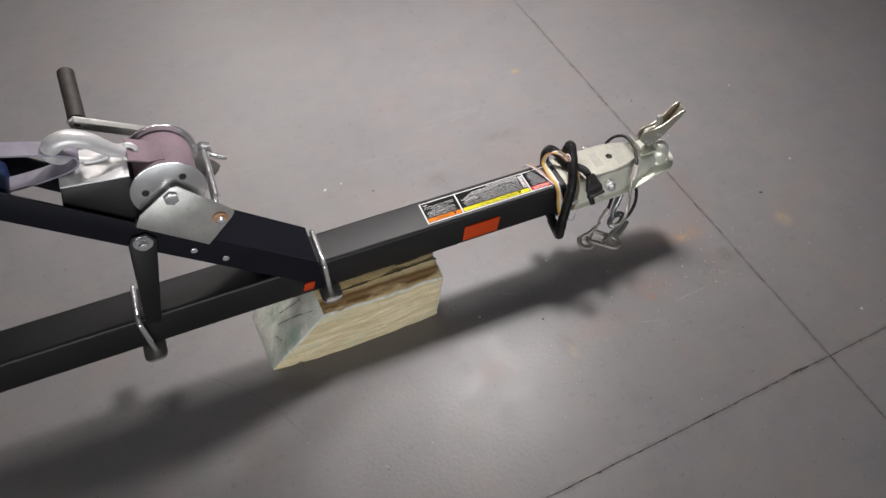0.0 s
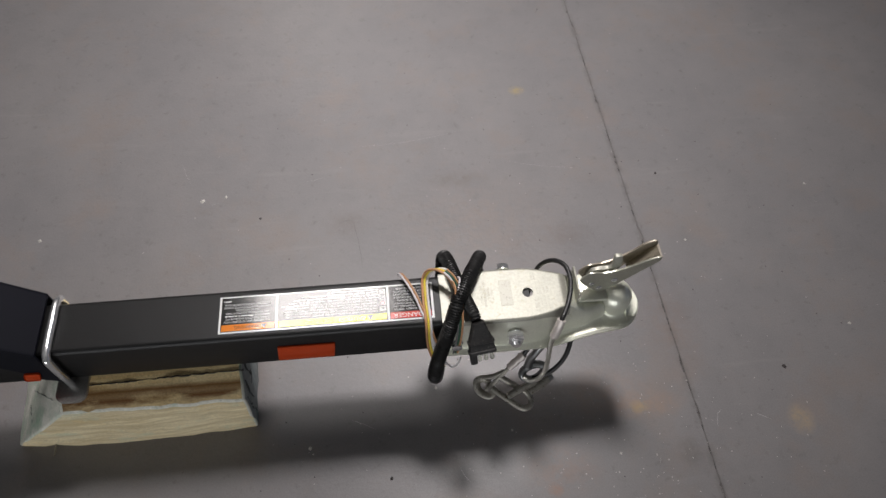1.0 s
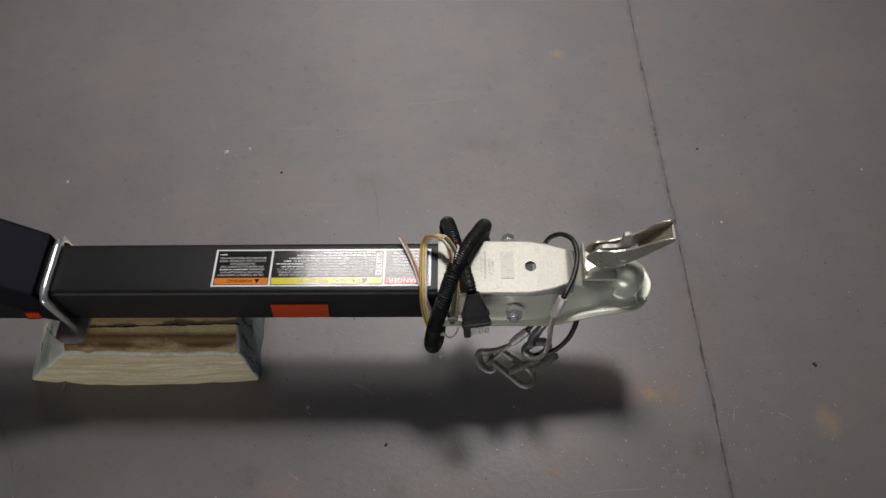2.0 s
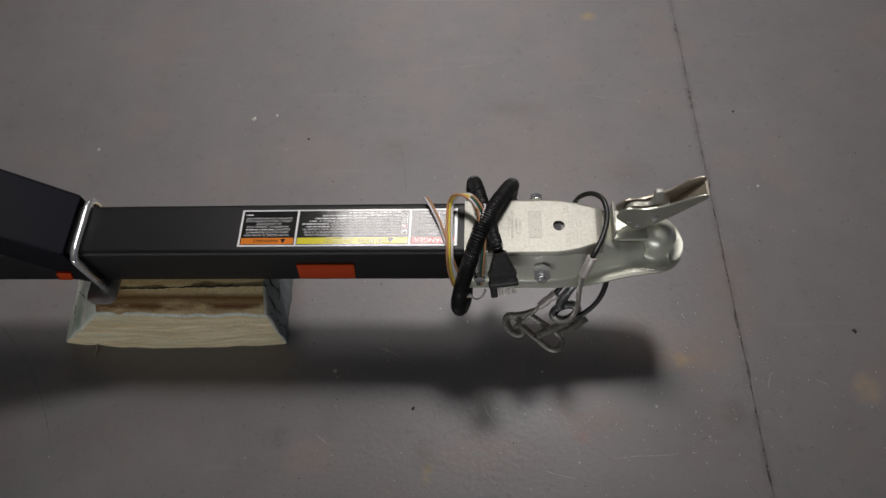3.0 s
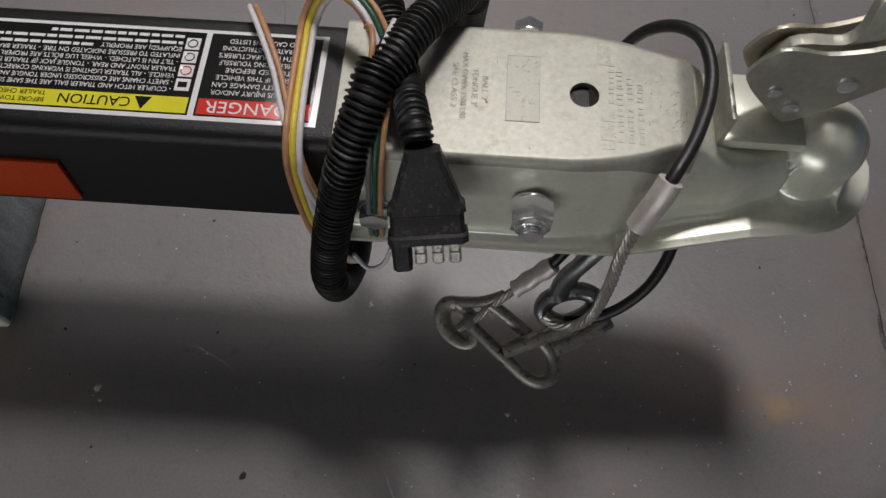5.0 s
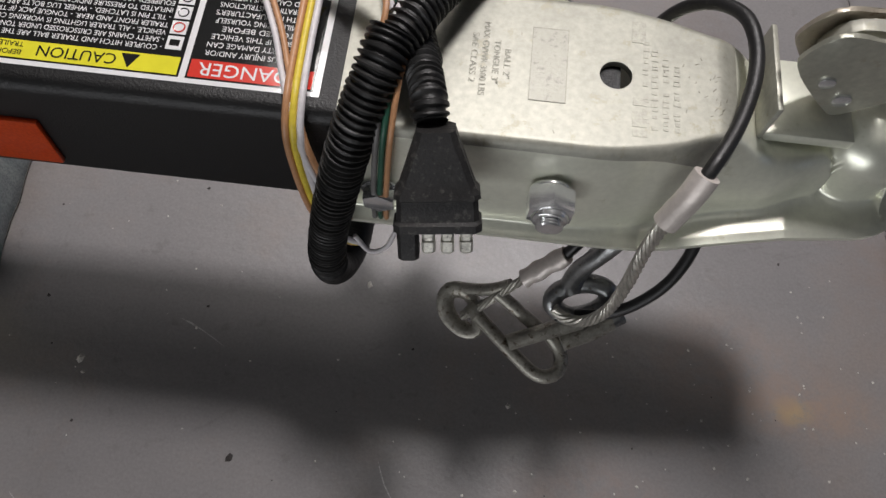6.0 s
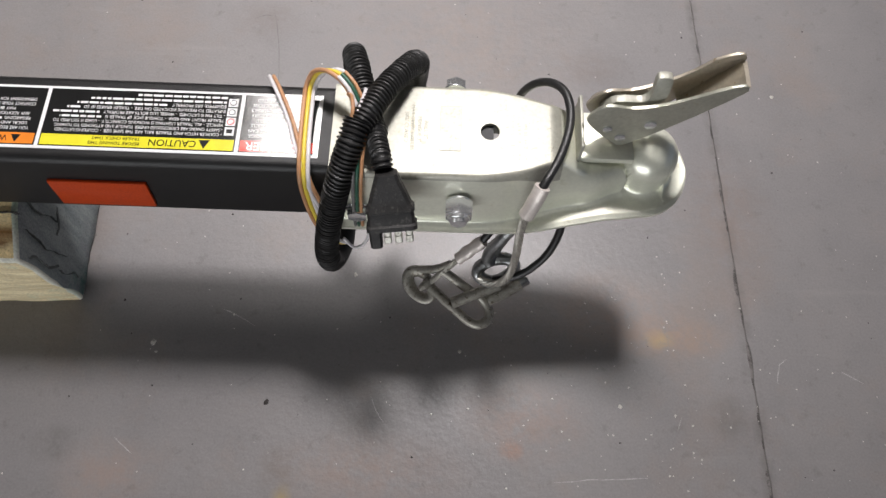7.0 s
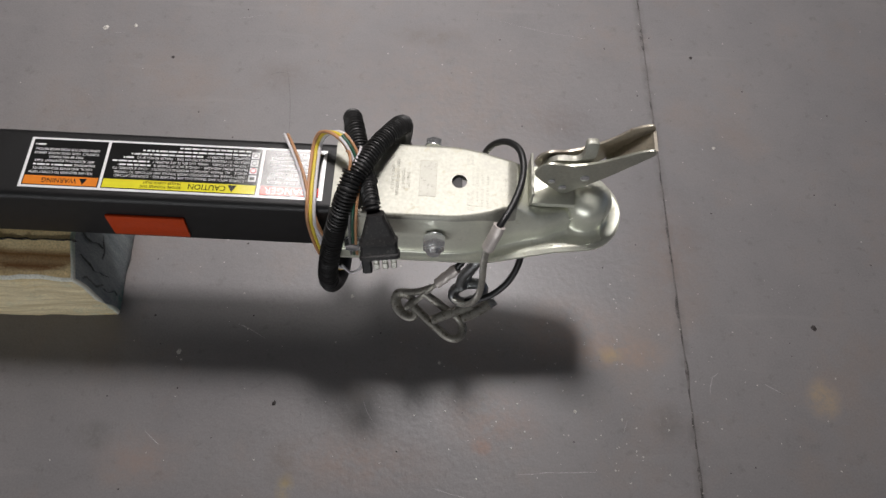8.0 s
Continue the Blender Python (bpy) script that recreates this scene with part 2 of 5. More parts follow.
    for sx, sy, rx, ry, tint, amount in ((0.208, -0.083, 0.015, 0.010, (0.56, 0.39, 0.11), 1.0), (0.218, -0.080, 0.060, 0.022, (0.30, 0.215, 0.165), 0.8), (0.474, -0.128, 0.020, 0.024, (0.38, 0.29, 0.19), 0.9), (0.165, -0.055, 0.075, 0.045, (0.26, 0.20, 0.172), 0.6),
                                         (0.06, -0.175, 0.060, 0.040, (0.27, 0.195, 0.165), 0.6), (0.045, -0.205, 0.012, 0.010, (0.30, 0.17, 0.12), 0.8), (-0.185, -0.262, 0.010, 0.016, (0.34, 0.27, 0.13), 0.8), (-0.190, -0.235, 0.022, 0.026, (0.13, 0.11, 0.10), 0.5),
                                         (0.11, 0.655, 0.016, 0.012, (0.36, 0.28, 0.13), 0.8), (-0.42, -0.215, 0.022, 0.018, (0.11, 0.105, 0.10), 0.6), (0.275, -0.165, 0.020, 0.022, (0.13, 0.115, 0.105), 0.6), (0.30, 0.06, 0.05, 0.09, (0.21, 0.165, 0.145), 0.5),
                                         (-0.02, 0.30, 0.16, 0.12, (0.245, 0.205, 0.185), 0.5), (-0.27, 0.33, 0.045, 0.03, (0.16, 0.135, 0.125), 0.5), (-0.05, 0.42, 0.06, 0.02, (0.15, 0.13, 0.12), 0.5), (0.15, 0.27, 0.045, 0.03, (0.16, 0.13, 0.12), 0.4),
                                         (-0.36, -0.24, 0.05, 0.03, (0.25, 0.19, 0.165), 0.6), (-0.10, -0.23, 0.09, 0.035, (0.24, 0.18, 0.155), 0.6), (-1.04, -0.06, 0.04, 0.03, (0.10, 0.095, 0.095), 0.6), (-0.24, 0.12, 0.05, 0.03, (0.24, 0.21, 0.16), 0.4)):
        d = nodes.new("ShaderNodeVectorMath")
        d.operation = "SUBTRACT"
        links.new(vec, d.inputs[0])
        d.inputs[1].default_value = (sx, sy, 0)
        e = nodes.new("ShaderNodeVectorMath")
        e.operation = "DIVIDE"
        links.new(d.outputs[0], e.inputs[0])
        e.inputs[1].default_value = (rx, ry, 1.0)
        l = nodes.new("ShaderNodeVectorMath")
        l.operation = "LENGTH"
        links.new(e.outputs[0], l.inputs[0])
        near = math_node(nodes, links, "SUBTRACT", 1.3, l.outputs["Value"], True)
        spot = math_node(nodes, links, "MULTIPLY", near, ramp_node(nodes, links, wob.outputs[0], [(0.36, (0.08, 0.08, 0.08)), (0.60, (1, 1, 1))]).outputs[0])
        col = mix_node(nodes, links, math_node(nodes, links, "MULTIPLY", spot, amount), col, tint)
    links.new(col, bsdf.inputs["Base Color"])
    rr = math_node(nodes, links, "MULTIPLY_ADD", mid.outputs[0], 0.20)
    rr.node.inputs[2].default_value = 0.29
    links.new(rr, bsdf.inputs["Roughness"])
    bsdf.inputs["Specular IOR Level"].default_value = 0.36
    relief = mix_node(nodes, links, 0.10, mid.outputs[0], fine.outputs[0])
    relief = mix_node(nodes, links, 0.34, relief, peel.outputs[0])
    b = nodes.new("ShaderNodeBump")
    b.inputs["Strength"].default_value, b.inputs["Distance"].default_value = 0.45, 0.002
    links.new(relief, b.inputs["Height"])
    links.new(b.outputs[0], bsdf.inputs["Normal"])
    return m


def wood_mat(name, light, dark, stain, stain_at, stretch, saw=0.0, patch_stretch=(16, 16, 16), tint=None, bands=()):
    """Weathered sawn wood: grain along x, stains, optional slanting saw marks and a mossy tint."""
    m, nodes, links, bsdf = node_mat(name)
    vec = nodes.new("ShaderNodeTexCoord").outputs["Object"]
    mp = nodes.new("ShaderNodeMapping")
    mp.inputs["Scale"].default_value = stretch
    links.new(vec, mp.inputs[0])
    grain = noise_node(nodes, links, mp.outputs[0], 1.0, 6.0, 0.65)
    pm = nodes.new("ShaderNodeMapping")
    pm.inputs["Scale"].default_value = patch_stretch
    links.new(vec, pm.inputs[0])
    patch = noise_node(nodes, links, pm.outputs[0], 1.0, 5.0, 0.65)
    fine = noise_node(nodes, links, vec, 500.0, 2.0)
    col = ramp_node(nodes, links, grain.outputs[0], [(0.3, dark), (0.68, light)]).outputs[0]
    mask = ramp_node(nodes, links, patch.outputs[0], [(stain_at, (0, 0, 0)), (stain_at + 0.14, (0.9, 0.9, 0.9))]).outputs[0]
    col = mix_node(nodes, links, mask, col, stain)
    for at, wide, shade in bands:
        # a long dirty streak along the grain
        sep = nodes.new("ShaderNodeSeparateXYZ")
        links.new(vec, sep.inputs[0])
        off = math_node(nodes, links, "ABSOLUTE", math_node(nodes, links, "SUBTRACT", sep.outputs[1], at))
        off = math_node(nodes, links, "SUBTRACT", 1.0, math_node(nodes, links, "DIVIDE", off, wide), True)
        rough = ramp_node(nodes, links, patch.outputs[0], [(0.30, (0, 0, 0)), (0.50, (1, 1, 1))]).outputs[0]
        col = mix_node(nodes, links, math_node(nodes, links, "MULTIPLY", off, rough), col, shade)
    if tint:
        moss = noise_node(nodes, links, vec, 22.0, 4.0, 0.6)
        mm = ramp_node(nodes, links, moss.outputs[0], [(0.52, (0, 0, 0)), (0.70, (0.75, 0.75, 0.75))]).outputs[0]
        col = mix_node(nodes, links, mm, col, tint)
    speck = ramp_node(nodes, links, fine.outputs[0], [(0.32, (0.72, 0.72, 0.72)), (0.55, (1, 1, 1)), (0.75, (1.12, 1.12, 1.1))]).outputs[0]
    col = mix_node(nodes, links, 1.0, col, speck, "MULTIPLY")
    links.new(col, bsdf.inputs["Base Color"])
    bsdf.inputs["Roughness"].default_value = 0.8
    height = mix_node(nodes, links, 0.35, grain.outputs[0], fine.outputs[0])
    if saw:
        mq = nodes.new("ShaderNodeMapping")
        mq.inputs["Rotation"].default_value = (0, radians(11), 0)
        links.new(vec, mq.inputs[0])
        mr = nodes.new("ShaderNodeMapping")
        mr.inputs["Scale"].default_value = (9, 20, 150)
        links.new(mq.outputs[0], mr.inputs[0])
        marks = noise_node(nodes, links, mr.outputs[0], 1.0, 3.0, 0.6)
        height = mix_node(nodes, links, saw, height, marks.outputs[0])
        line = ramp_node(nodes, links, marks.outputs[0], [(0.36, (0.75, 0.75, 0.75)), (0.48, (0, 0, 0))]).outputs[0]
        col2 = mix_node(nodes, links, line, col, dark)
        links.new(col2, bsdf.inputs["Base Color"])
    b = nodes.new("ShaderNodeBump")
    b.inputs["Strength"].default_value, b.inputs["Distance"].default_value = 0.6, 0.002
    links.new(height, b.inputs["Height"])
    links.new(b.outputs[0], bsdf.inputs["Normal"])
    return m


FLOOR = floor_mat()
WOOD_TOP = wood_mat("stained_timber_top", (0.95, 0.79, 0.46), (0.74, 0.53, 0.23), (0.40, 0.21, 0.055), 0.57, (5, 60, 50), patch_stretch=(8, 34, 26), bands=((-0.061, 0.022, (0.17, 0.070, 0.013)), (-0.050, 0.006, (0.20, 0.09, 0.02))))
WOOD_SIDE = wood_mat("pale_sawn_timber", (0.94, 0.83, 0.56), (0.58, 0.47, 0.27), (0.74, 0.58, 0.29), 0.57, (9, 60, 70), 0.6, patch_stretch=(11, 20, 30), tint=(0.60, 0.64, 0.48))
WOOD_END = wood_mat("green_grey_end_grain", (0.42, 0.46, 0.45), (0.19, 0.23, 0.235), (0.08, 0.22, 0.16), 0.53, (60, 70, 9), tint=(0.27, 0.29, 0.30))
WOOD_PALE = wood_mat("pale_green_cut_end", (0.86, 0.85, 0.76), (0.64, 0.64, 0.54), (0.36, 0.52, 0.38), 0.56, (50, 40, 20), patch_stretch=(14, 14, 10), tint=(0.50, 0.60, 0.48))


# ---- builders ----
def thing(name, base, label, category, group="", kind=""):
    ob = new(name)
    ob.empty_display_size = 0.05
    ob.location = base
    return tagged(ob, label, category, group, kind)


def part(name, bm, material, parent, label="", smooth=40):
    """Links a bmesh, in world coordinates, as one mesh under a thing or a part."""
    bmesh.ops.recalc_face_normals(bm, faces=bm.faces)
    data = bpy.data.meshes.new(name)
    bm.to_mesh(data)
    bm.free()
    return mesh_part(name, data, material, parent, label, smooth)


def mesh_part(name, data, material, parent, label="", smooth=40):
    for m in material if isinstance(material, (list, tuple)) else [material]:
        data.materials.append(m)
    if smooth:
        data.shade_smooth()
        data.set_sharp_from_angle(angle=radians(smooth))
    ob = new(name, data)
    if parent is not None:
        ob.parent = parent
        if parent.data is None:
            ob.matrix_parent_inverse = Matrix.Translation(parent.location).inverted()
    if label:
        ob["label"] = label
    return ob


def box(bm, lo, hi, bevel=0.0, seg=2, m=None):
    made = bmesh.ops.create_cube(bm, size=1.0)["verts"]
    size, mid = [b - a for a, b in zip(lo, hi)], [(a + b) / 2 for a, b in zip(lo, hi)]
    for v in made:
        v.co = Vector([v.co[k] * size[k] + mid[k] for k in range(3)])
    if bevel:
        edges = list({e for v in made for e in v.link_edges})
        out = bmesh.ops.bevel(bm, geom=edges, offset=bevel, segments=seg, affect="EDGES", profile=0.5)
        made = list({v for f in out["faces"] for v in f.verts} | {v for v in made if v.is_valid})
    if m is not None:
        bmesh.ops.transform(bm, matrix=m, verts=[v for v in made if v.is_valid])
    return made


def prism(bm, outline, y0, y1, bevel=0.0):
    """Extrudes an outline of (x, z) pairs from y0 to y1."""
    a = [bm.verts.new((x, y0, z)) for x, z in outline]
    b = [bm.verts.new((x, y1, z)) for x, z in outline]
    n = len(a)
    faces = [bm.faces.new(a), bm.faces.new(b[::-1])]
    faces += [bm.faces.new((a[k], b[k], b[(k + 1) % n], a[(k + 1) % n])) for k in range(n)]
    if bevel:
        edges = list({e for f in faces for e in f.edges})
        bmesh.ops.bevel(bm, geom=edges, offset=bevel, segments=2, affect="EDGES", profile=0.5)


def rounded(outline):
    """Cuts every corner of an outline of pairs once."""
    out = []
    for (x0, z0), (x1, z1) in zip(outline, outline[1:] + outline[:1]):
        out += [(x0 * 0.75 + x1 * 0.25, z0 * 0.75 + z1 * 0.25), (x0 * 0.25 + x1 * 0.75, z0 * 0.25 + z1 * 0.75)]
    return out


def rod(bm, a, b, r0, r1=None, seg=20, caps=True, bevel=0.0):
    a, b = Vector(a), Vector(b)
    turn = (b - a).to_track_quat("Z", "Y").to_matrix().to_4x4()
    made = bmesh.ops.create_cone(bm, cap_ends=caps, segments=seg, radius1=r0, radius2=r0 if r1 is None else r1, depth=(b - a).length,
                                 matrix=Matrix.Translation((a + b) / 2) @ turn)["verts"]
    if bevel:
        edges = [e for e in {e for v in made for e in v.link_edges} if any(len(f.verts) > 4 for f in e.link_faces)]
        bmesh.ops.bevel(bm, geom=edges, offset=bevel, segments=2, affect="EDGES", profile=0.5)


def smooth_line(points, step=0.003):
    """A smooth line through points (Catmull-Rom), sampled about every step."""
    p = [Vector(q) for q in points]
    p = [p[0] * 2 - p[1]] + p + [p[-1] * 2 - p[-2]]
    out = []
    for k in range(1, len(p) - 2):
        n = max(2, int((p[k + 1] - p[k]).length / step))
        for j in range(n):
            t = j / n
            out.append(0.5 * (2 * p[k] + (p[k + 1] - p[k - 1]) * t + (2 * p[k - 1] - 5 * p[k] + 4 * p[k + 1] - p[k + 2]) * t * t
                              + (3 * p[k] - p[k - 1] - 3 * p[k + 1] + p[k + 2]) * t ** 3))
    out.append(p[-2])
    return out


def carried_axes(line, first=Vector((0, 0, 1))):
    """A side and an up axis at each point of a line, carried along without twist."""
    axes, side = [], None
    for k, q in enumerate(line):
        ahead = (line[min(k + 1, len(line) - 1)] - line[max(k - 1, 0)]).normalized()
        ref = first if side is None else side.cross(ahead)
        if side is None and abs(ref.dot(ahead)) > 0.95:
            ref = Vector((1, 0, 0))
        side = ahead.cross(ref).normalized()
        axes.append((side, side.cross(ahead).normalized()))
    return axes


def sweep(bm, line, shape, closed_shape=True, caps=True):
    """Sweeps shape(k), a list of (side, up) offsets, along a line."""
    axes, rings = carried_axes(line), []
    for k, q in enumerate(line):
        s, u = axes[k]
        rings.append([bm.verts.new(q + s * a + u * b) for a, b in shape(k)])
    n = len(rings[0])
    for r0, r1 in zip(rings, rings[1:]):
        for j in range(n if closed_shape else n - 1):
            bm.faces.new((r0[j], r0[(j + 1) % n], r1[(j + 1) % n], r1[j]))
    if caps and closed_shape:
        bm.faces.new(rings[0][::-1])
        bm.faces.new(rings[-1])


def circle(r, seg=12, at=(0, 0)):
    return [(at[0] + r * math.cos(2 * math.pi * j / seg), at[1] + r * math.sin(2 * math.pi * j / seg)) for j in range(seg)]


def tube(bm, points, r, seg=12, step=0.003):
    ring = circle(r, seg)
    sweep(bm, smooth_line(points, step), lambda k: ring)


def corrugated(bm, points, r, pitch=0.0032, seg=20, plain=()):
    """A corrugated split tube along points; plain: stretches (from, to) of its length, 0 to 1, that are wrapped smooth."""
    line = smooth_line(points, pitch / 6)
    gone, total = 0.0, sum((b - a).length for a, b in zip(line, line[1:]))
    radii = []
    for k, q in enumerate(line):
        gone += (q - line[max(k - 1, 0)]).length
        ridge = 0.5 + 0.5 * math.cos(2 * math.pi * gone / pitch)
        ridge = min(1.0, max(0.0, (ridge - 0.25) * 2.0))
        count = int(gone / pitch + 0.5)
        worn = 0.035 * noise.noise(Vector((count * 1.7, r * 900, 0.3)))
        if any(a <= gone / total <= b for a, b in plain):
            radii.append(r * 1.01)
        else:
            radii.append(r * (0.82 + (0.18 + worn) * ridge) * (1 + worn * 0.5))
    def ring(k):
        return [(x * (1 + 0.03 * noise.noise(Vector((x * 220, y * 220, k * 0.35)))), y * (1 + 0.03 * noise.noise(Vector((x * 220, y * 220 + 5, k * 0.35))))) for x, y in circle(radii[k], seg)]
    sweep(bm, line, ring)


def hexagon(bm, at, axis, across, height, bevel=0.0008):
    a = Vector(at)
    rod(bm, a, a + Vector(axis).normalized() * height, across / math.sqrt(3), seg=6, bevel=bevel)


def text_mesh(words, size, width=None):
    """The built-in font's letters as a mesh, starting at 0, 0."""
    curve = bpy.data.curves.new("letters", "FONT")
    curve.body, curve.size, curve.extrude, curve.resolution_u = words, size, 0.00004, 3
    ob = bpy.data.objects.new("letters", curve)
    scene.collection.objects.link(ob)
    bpy.context.view_layer.update()
    data = bpy.data.meshes.new_from_object(ob.evaluated_get(bpy.context.evaluated_depsgraph_get()))
    bpy.data.objects.remove(ob)
    bpy.data.curves.remove(curve)
    if width and len(data.vertices):
        xs = [v.co.x for v in data.vertices]
        f = width / max(1e-6, max(xs) - min(xs))
        data.transform(Matrix.Translation((-min(xs) * f, 0, 0)) @ Matrix.Diagonal((f, 1, 1, 1)))
    return data


def letters(words, size, m, material, parent, width=None, name="text_line"):
    data = text_mesh(words, size, width)
    data.transform(m)
    return mesh_part(name, data, material, parent, smooth=0)


# ---- setting ----
def ragged_joint(a, b, gap, seed, fine_from, fine_to):
    """Points from a to b along a joint's edge, pushed aside by gap and chipped; fine between the two shares of its length."""
    a, b = Vector((*a, 0)), Vector((*b, 0))
    ahead = (b - a).normalized()
    side = Vector((-ahead.y, ahead.x, 0))
    length, out, s = (b - a).length, [], 0.0
    while s < length:
        chip = noise.noise(Vector((s * 38, seed, 0))) * 0.0011 + noise.noise(Vector((s * 120, seed + 4, 0))) * 0.0007 + max(0.0, noise.noise(Vector((s * 17, seed + 9, 0))) - 0.24) * 0.009
        out.append(a + ahead * s + side * math.copysign(max(0.0006, abs(gap) + chip), gap))
        s += 0.004 if fine_from * length < s < fine_to * length else 0.06
    return out


ROOM = (-5.0, 4.0, -4.0, 5.0, 3.0)
CROSS = (0.316, -0.483)
NORTH, SOUTH = (0.316 - 0.031 * (5.0 + 0.483), 5.0), (0.316 + 0.031 * (4.0 - 0.483), -4.0)
EAST, WEST = (4.0, -0.483 + 0.062 * (4.0 - 0.316)), (-5.0, -0.483 - 0.062 * (5.0 + 0.316))


def build_floor():
    x0, x1, y0, y1, _ = ROOM
    bm = bmesh.new()
    box(bm, (x0, y0, -0.15), (x1, y1, -0.0014))
    data = bpy.data.meshes.new("floor")
    bm.to_mesh(data)
    bm.free()
    data.materials.append(JOINT_FILL)
    base = tagged(new("floor", data), "grey painted concrete floor with dark saw-cut joints and rust stains", "floor", kind="structure")
    corners = {"ne": (x1, y1), "nw": (x0, y1), "sw": (x0, y0), "se": (x1, y0)}
    legs = {"n": NORTH, "s": SOUTH, "e": EAST, "w": WEST}
    for k, (first, second, corner) in enumerate((("e", "n", "ne"), ("n", "w", "nw"), ("w", "s", "sw"), ("s", "e", "se"))):
        one = ragged_joint(CROSS, legs[first], 0.0011, k * 7.3, 0.0, 0.42)
        two = ragged_joint(CROSS, legs[second], -0.0011, k * 7.3 + 3.1, 0.0, 0.42)
        ring = [p for p in one if p.length < 9] + [Vector((*legs[first], 0)), Vector((*corners[corner], 0)), Vector((*legs[second], 0))] + two[:0:-1]
        ring[0] = ring[0] + (two[0] - Vector((*CROSS, 0)))
        bm = bmesh.new()
        top = [bm.verts.new((p.x, p.y, 0)) for p in ring]
        low = [bm.verts.new((p.x, p.y, -0.02)) for p in ring]
        bm.faces.new(top)
        n = len(ring)
        for j in range(n):
            bm.faces.new((top[j], low[j], low[(j + 1) % n], top[(j + 1) % n]))
        part("slab", bm, FLOOR, base, smooth=0)
    return base


floor_base = build_floor()


# unseen shell that closes the place; its greys set how much light bounces
def build_shell():
    x0, x1, y0, y1, h = ROOM
    for name, lo, hi in (("wall_north", (x0, y1, 0), (x1, y1 + 0.15, h)), ("wall_south", (x0, y0 - 0.15, 0), (x1, y0, h)),
                         ("wall_east", (x1, y0 - 0.15, 0), (x1 + 0.15, y1 + 0.15, h)), ("wall_west", (x0 - 0.15, y0 - 0.15, 0), (x0, y1 + 0.15, h))):
        bm = bmesh.new()
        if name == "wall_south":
            # an unseen low opening, added to make room for the south fill light
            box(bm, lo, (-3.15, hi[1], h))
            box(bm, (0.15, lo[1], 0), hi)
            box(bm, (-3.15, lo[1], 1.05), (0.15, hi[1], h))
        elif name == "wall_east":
            # an unseen wide opening, added round the bluish light from the east
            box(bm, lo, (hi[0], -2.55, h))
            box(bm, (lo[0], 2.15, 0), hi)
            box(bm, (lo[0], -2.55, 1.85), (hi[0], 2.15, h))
        else:
            box(bm, lo, hi)
        tagged(part(name, bm, WALL_PAINT, None, smooth=0), "plain grey painted garage wall", "wall", kind="structure")
    bm = bmesh.new()
    box(bm, (x0 - 0.15, y0 - 0.15, h), (x1 + 0.15, y1 + 0.15, h + 0.12))
    tagged(part("ceiling", bm, CEILING_PAINT, None, smooth=0), "plain grey painted garage ceiling", "ceiling", kind="structure")


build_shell()

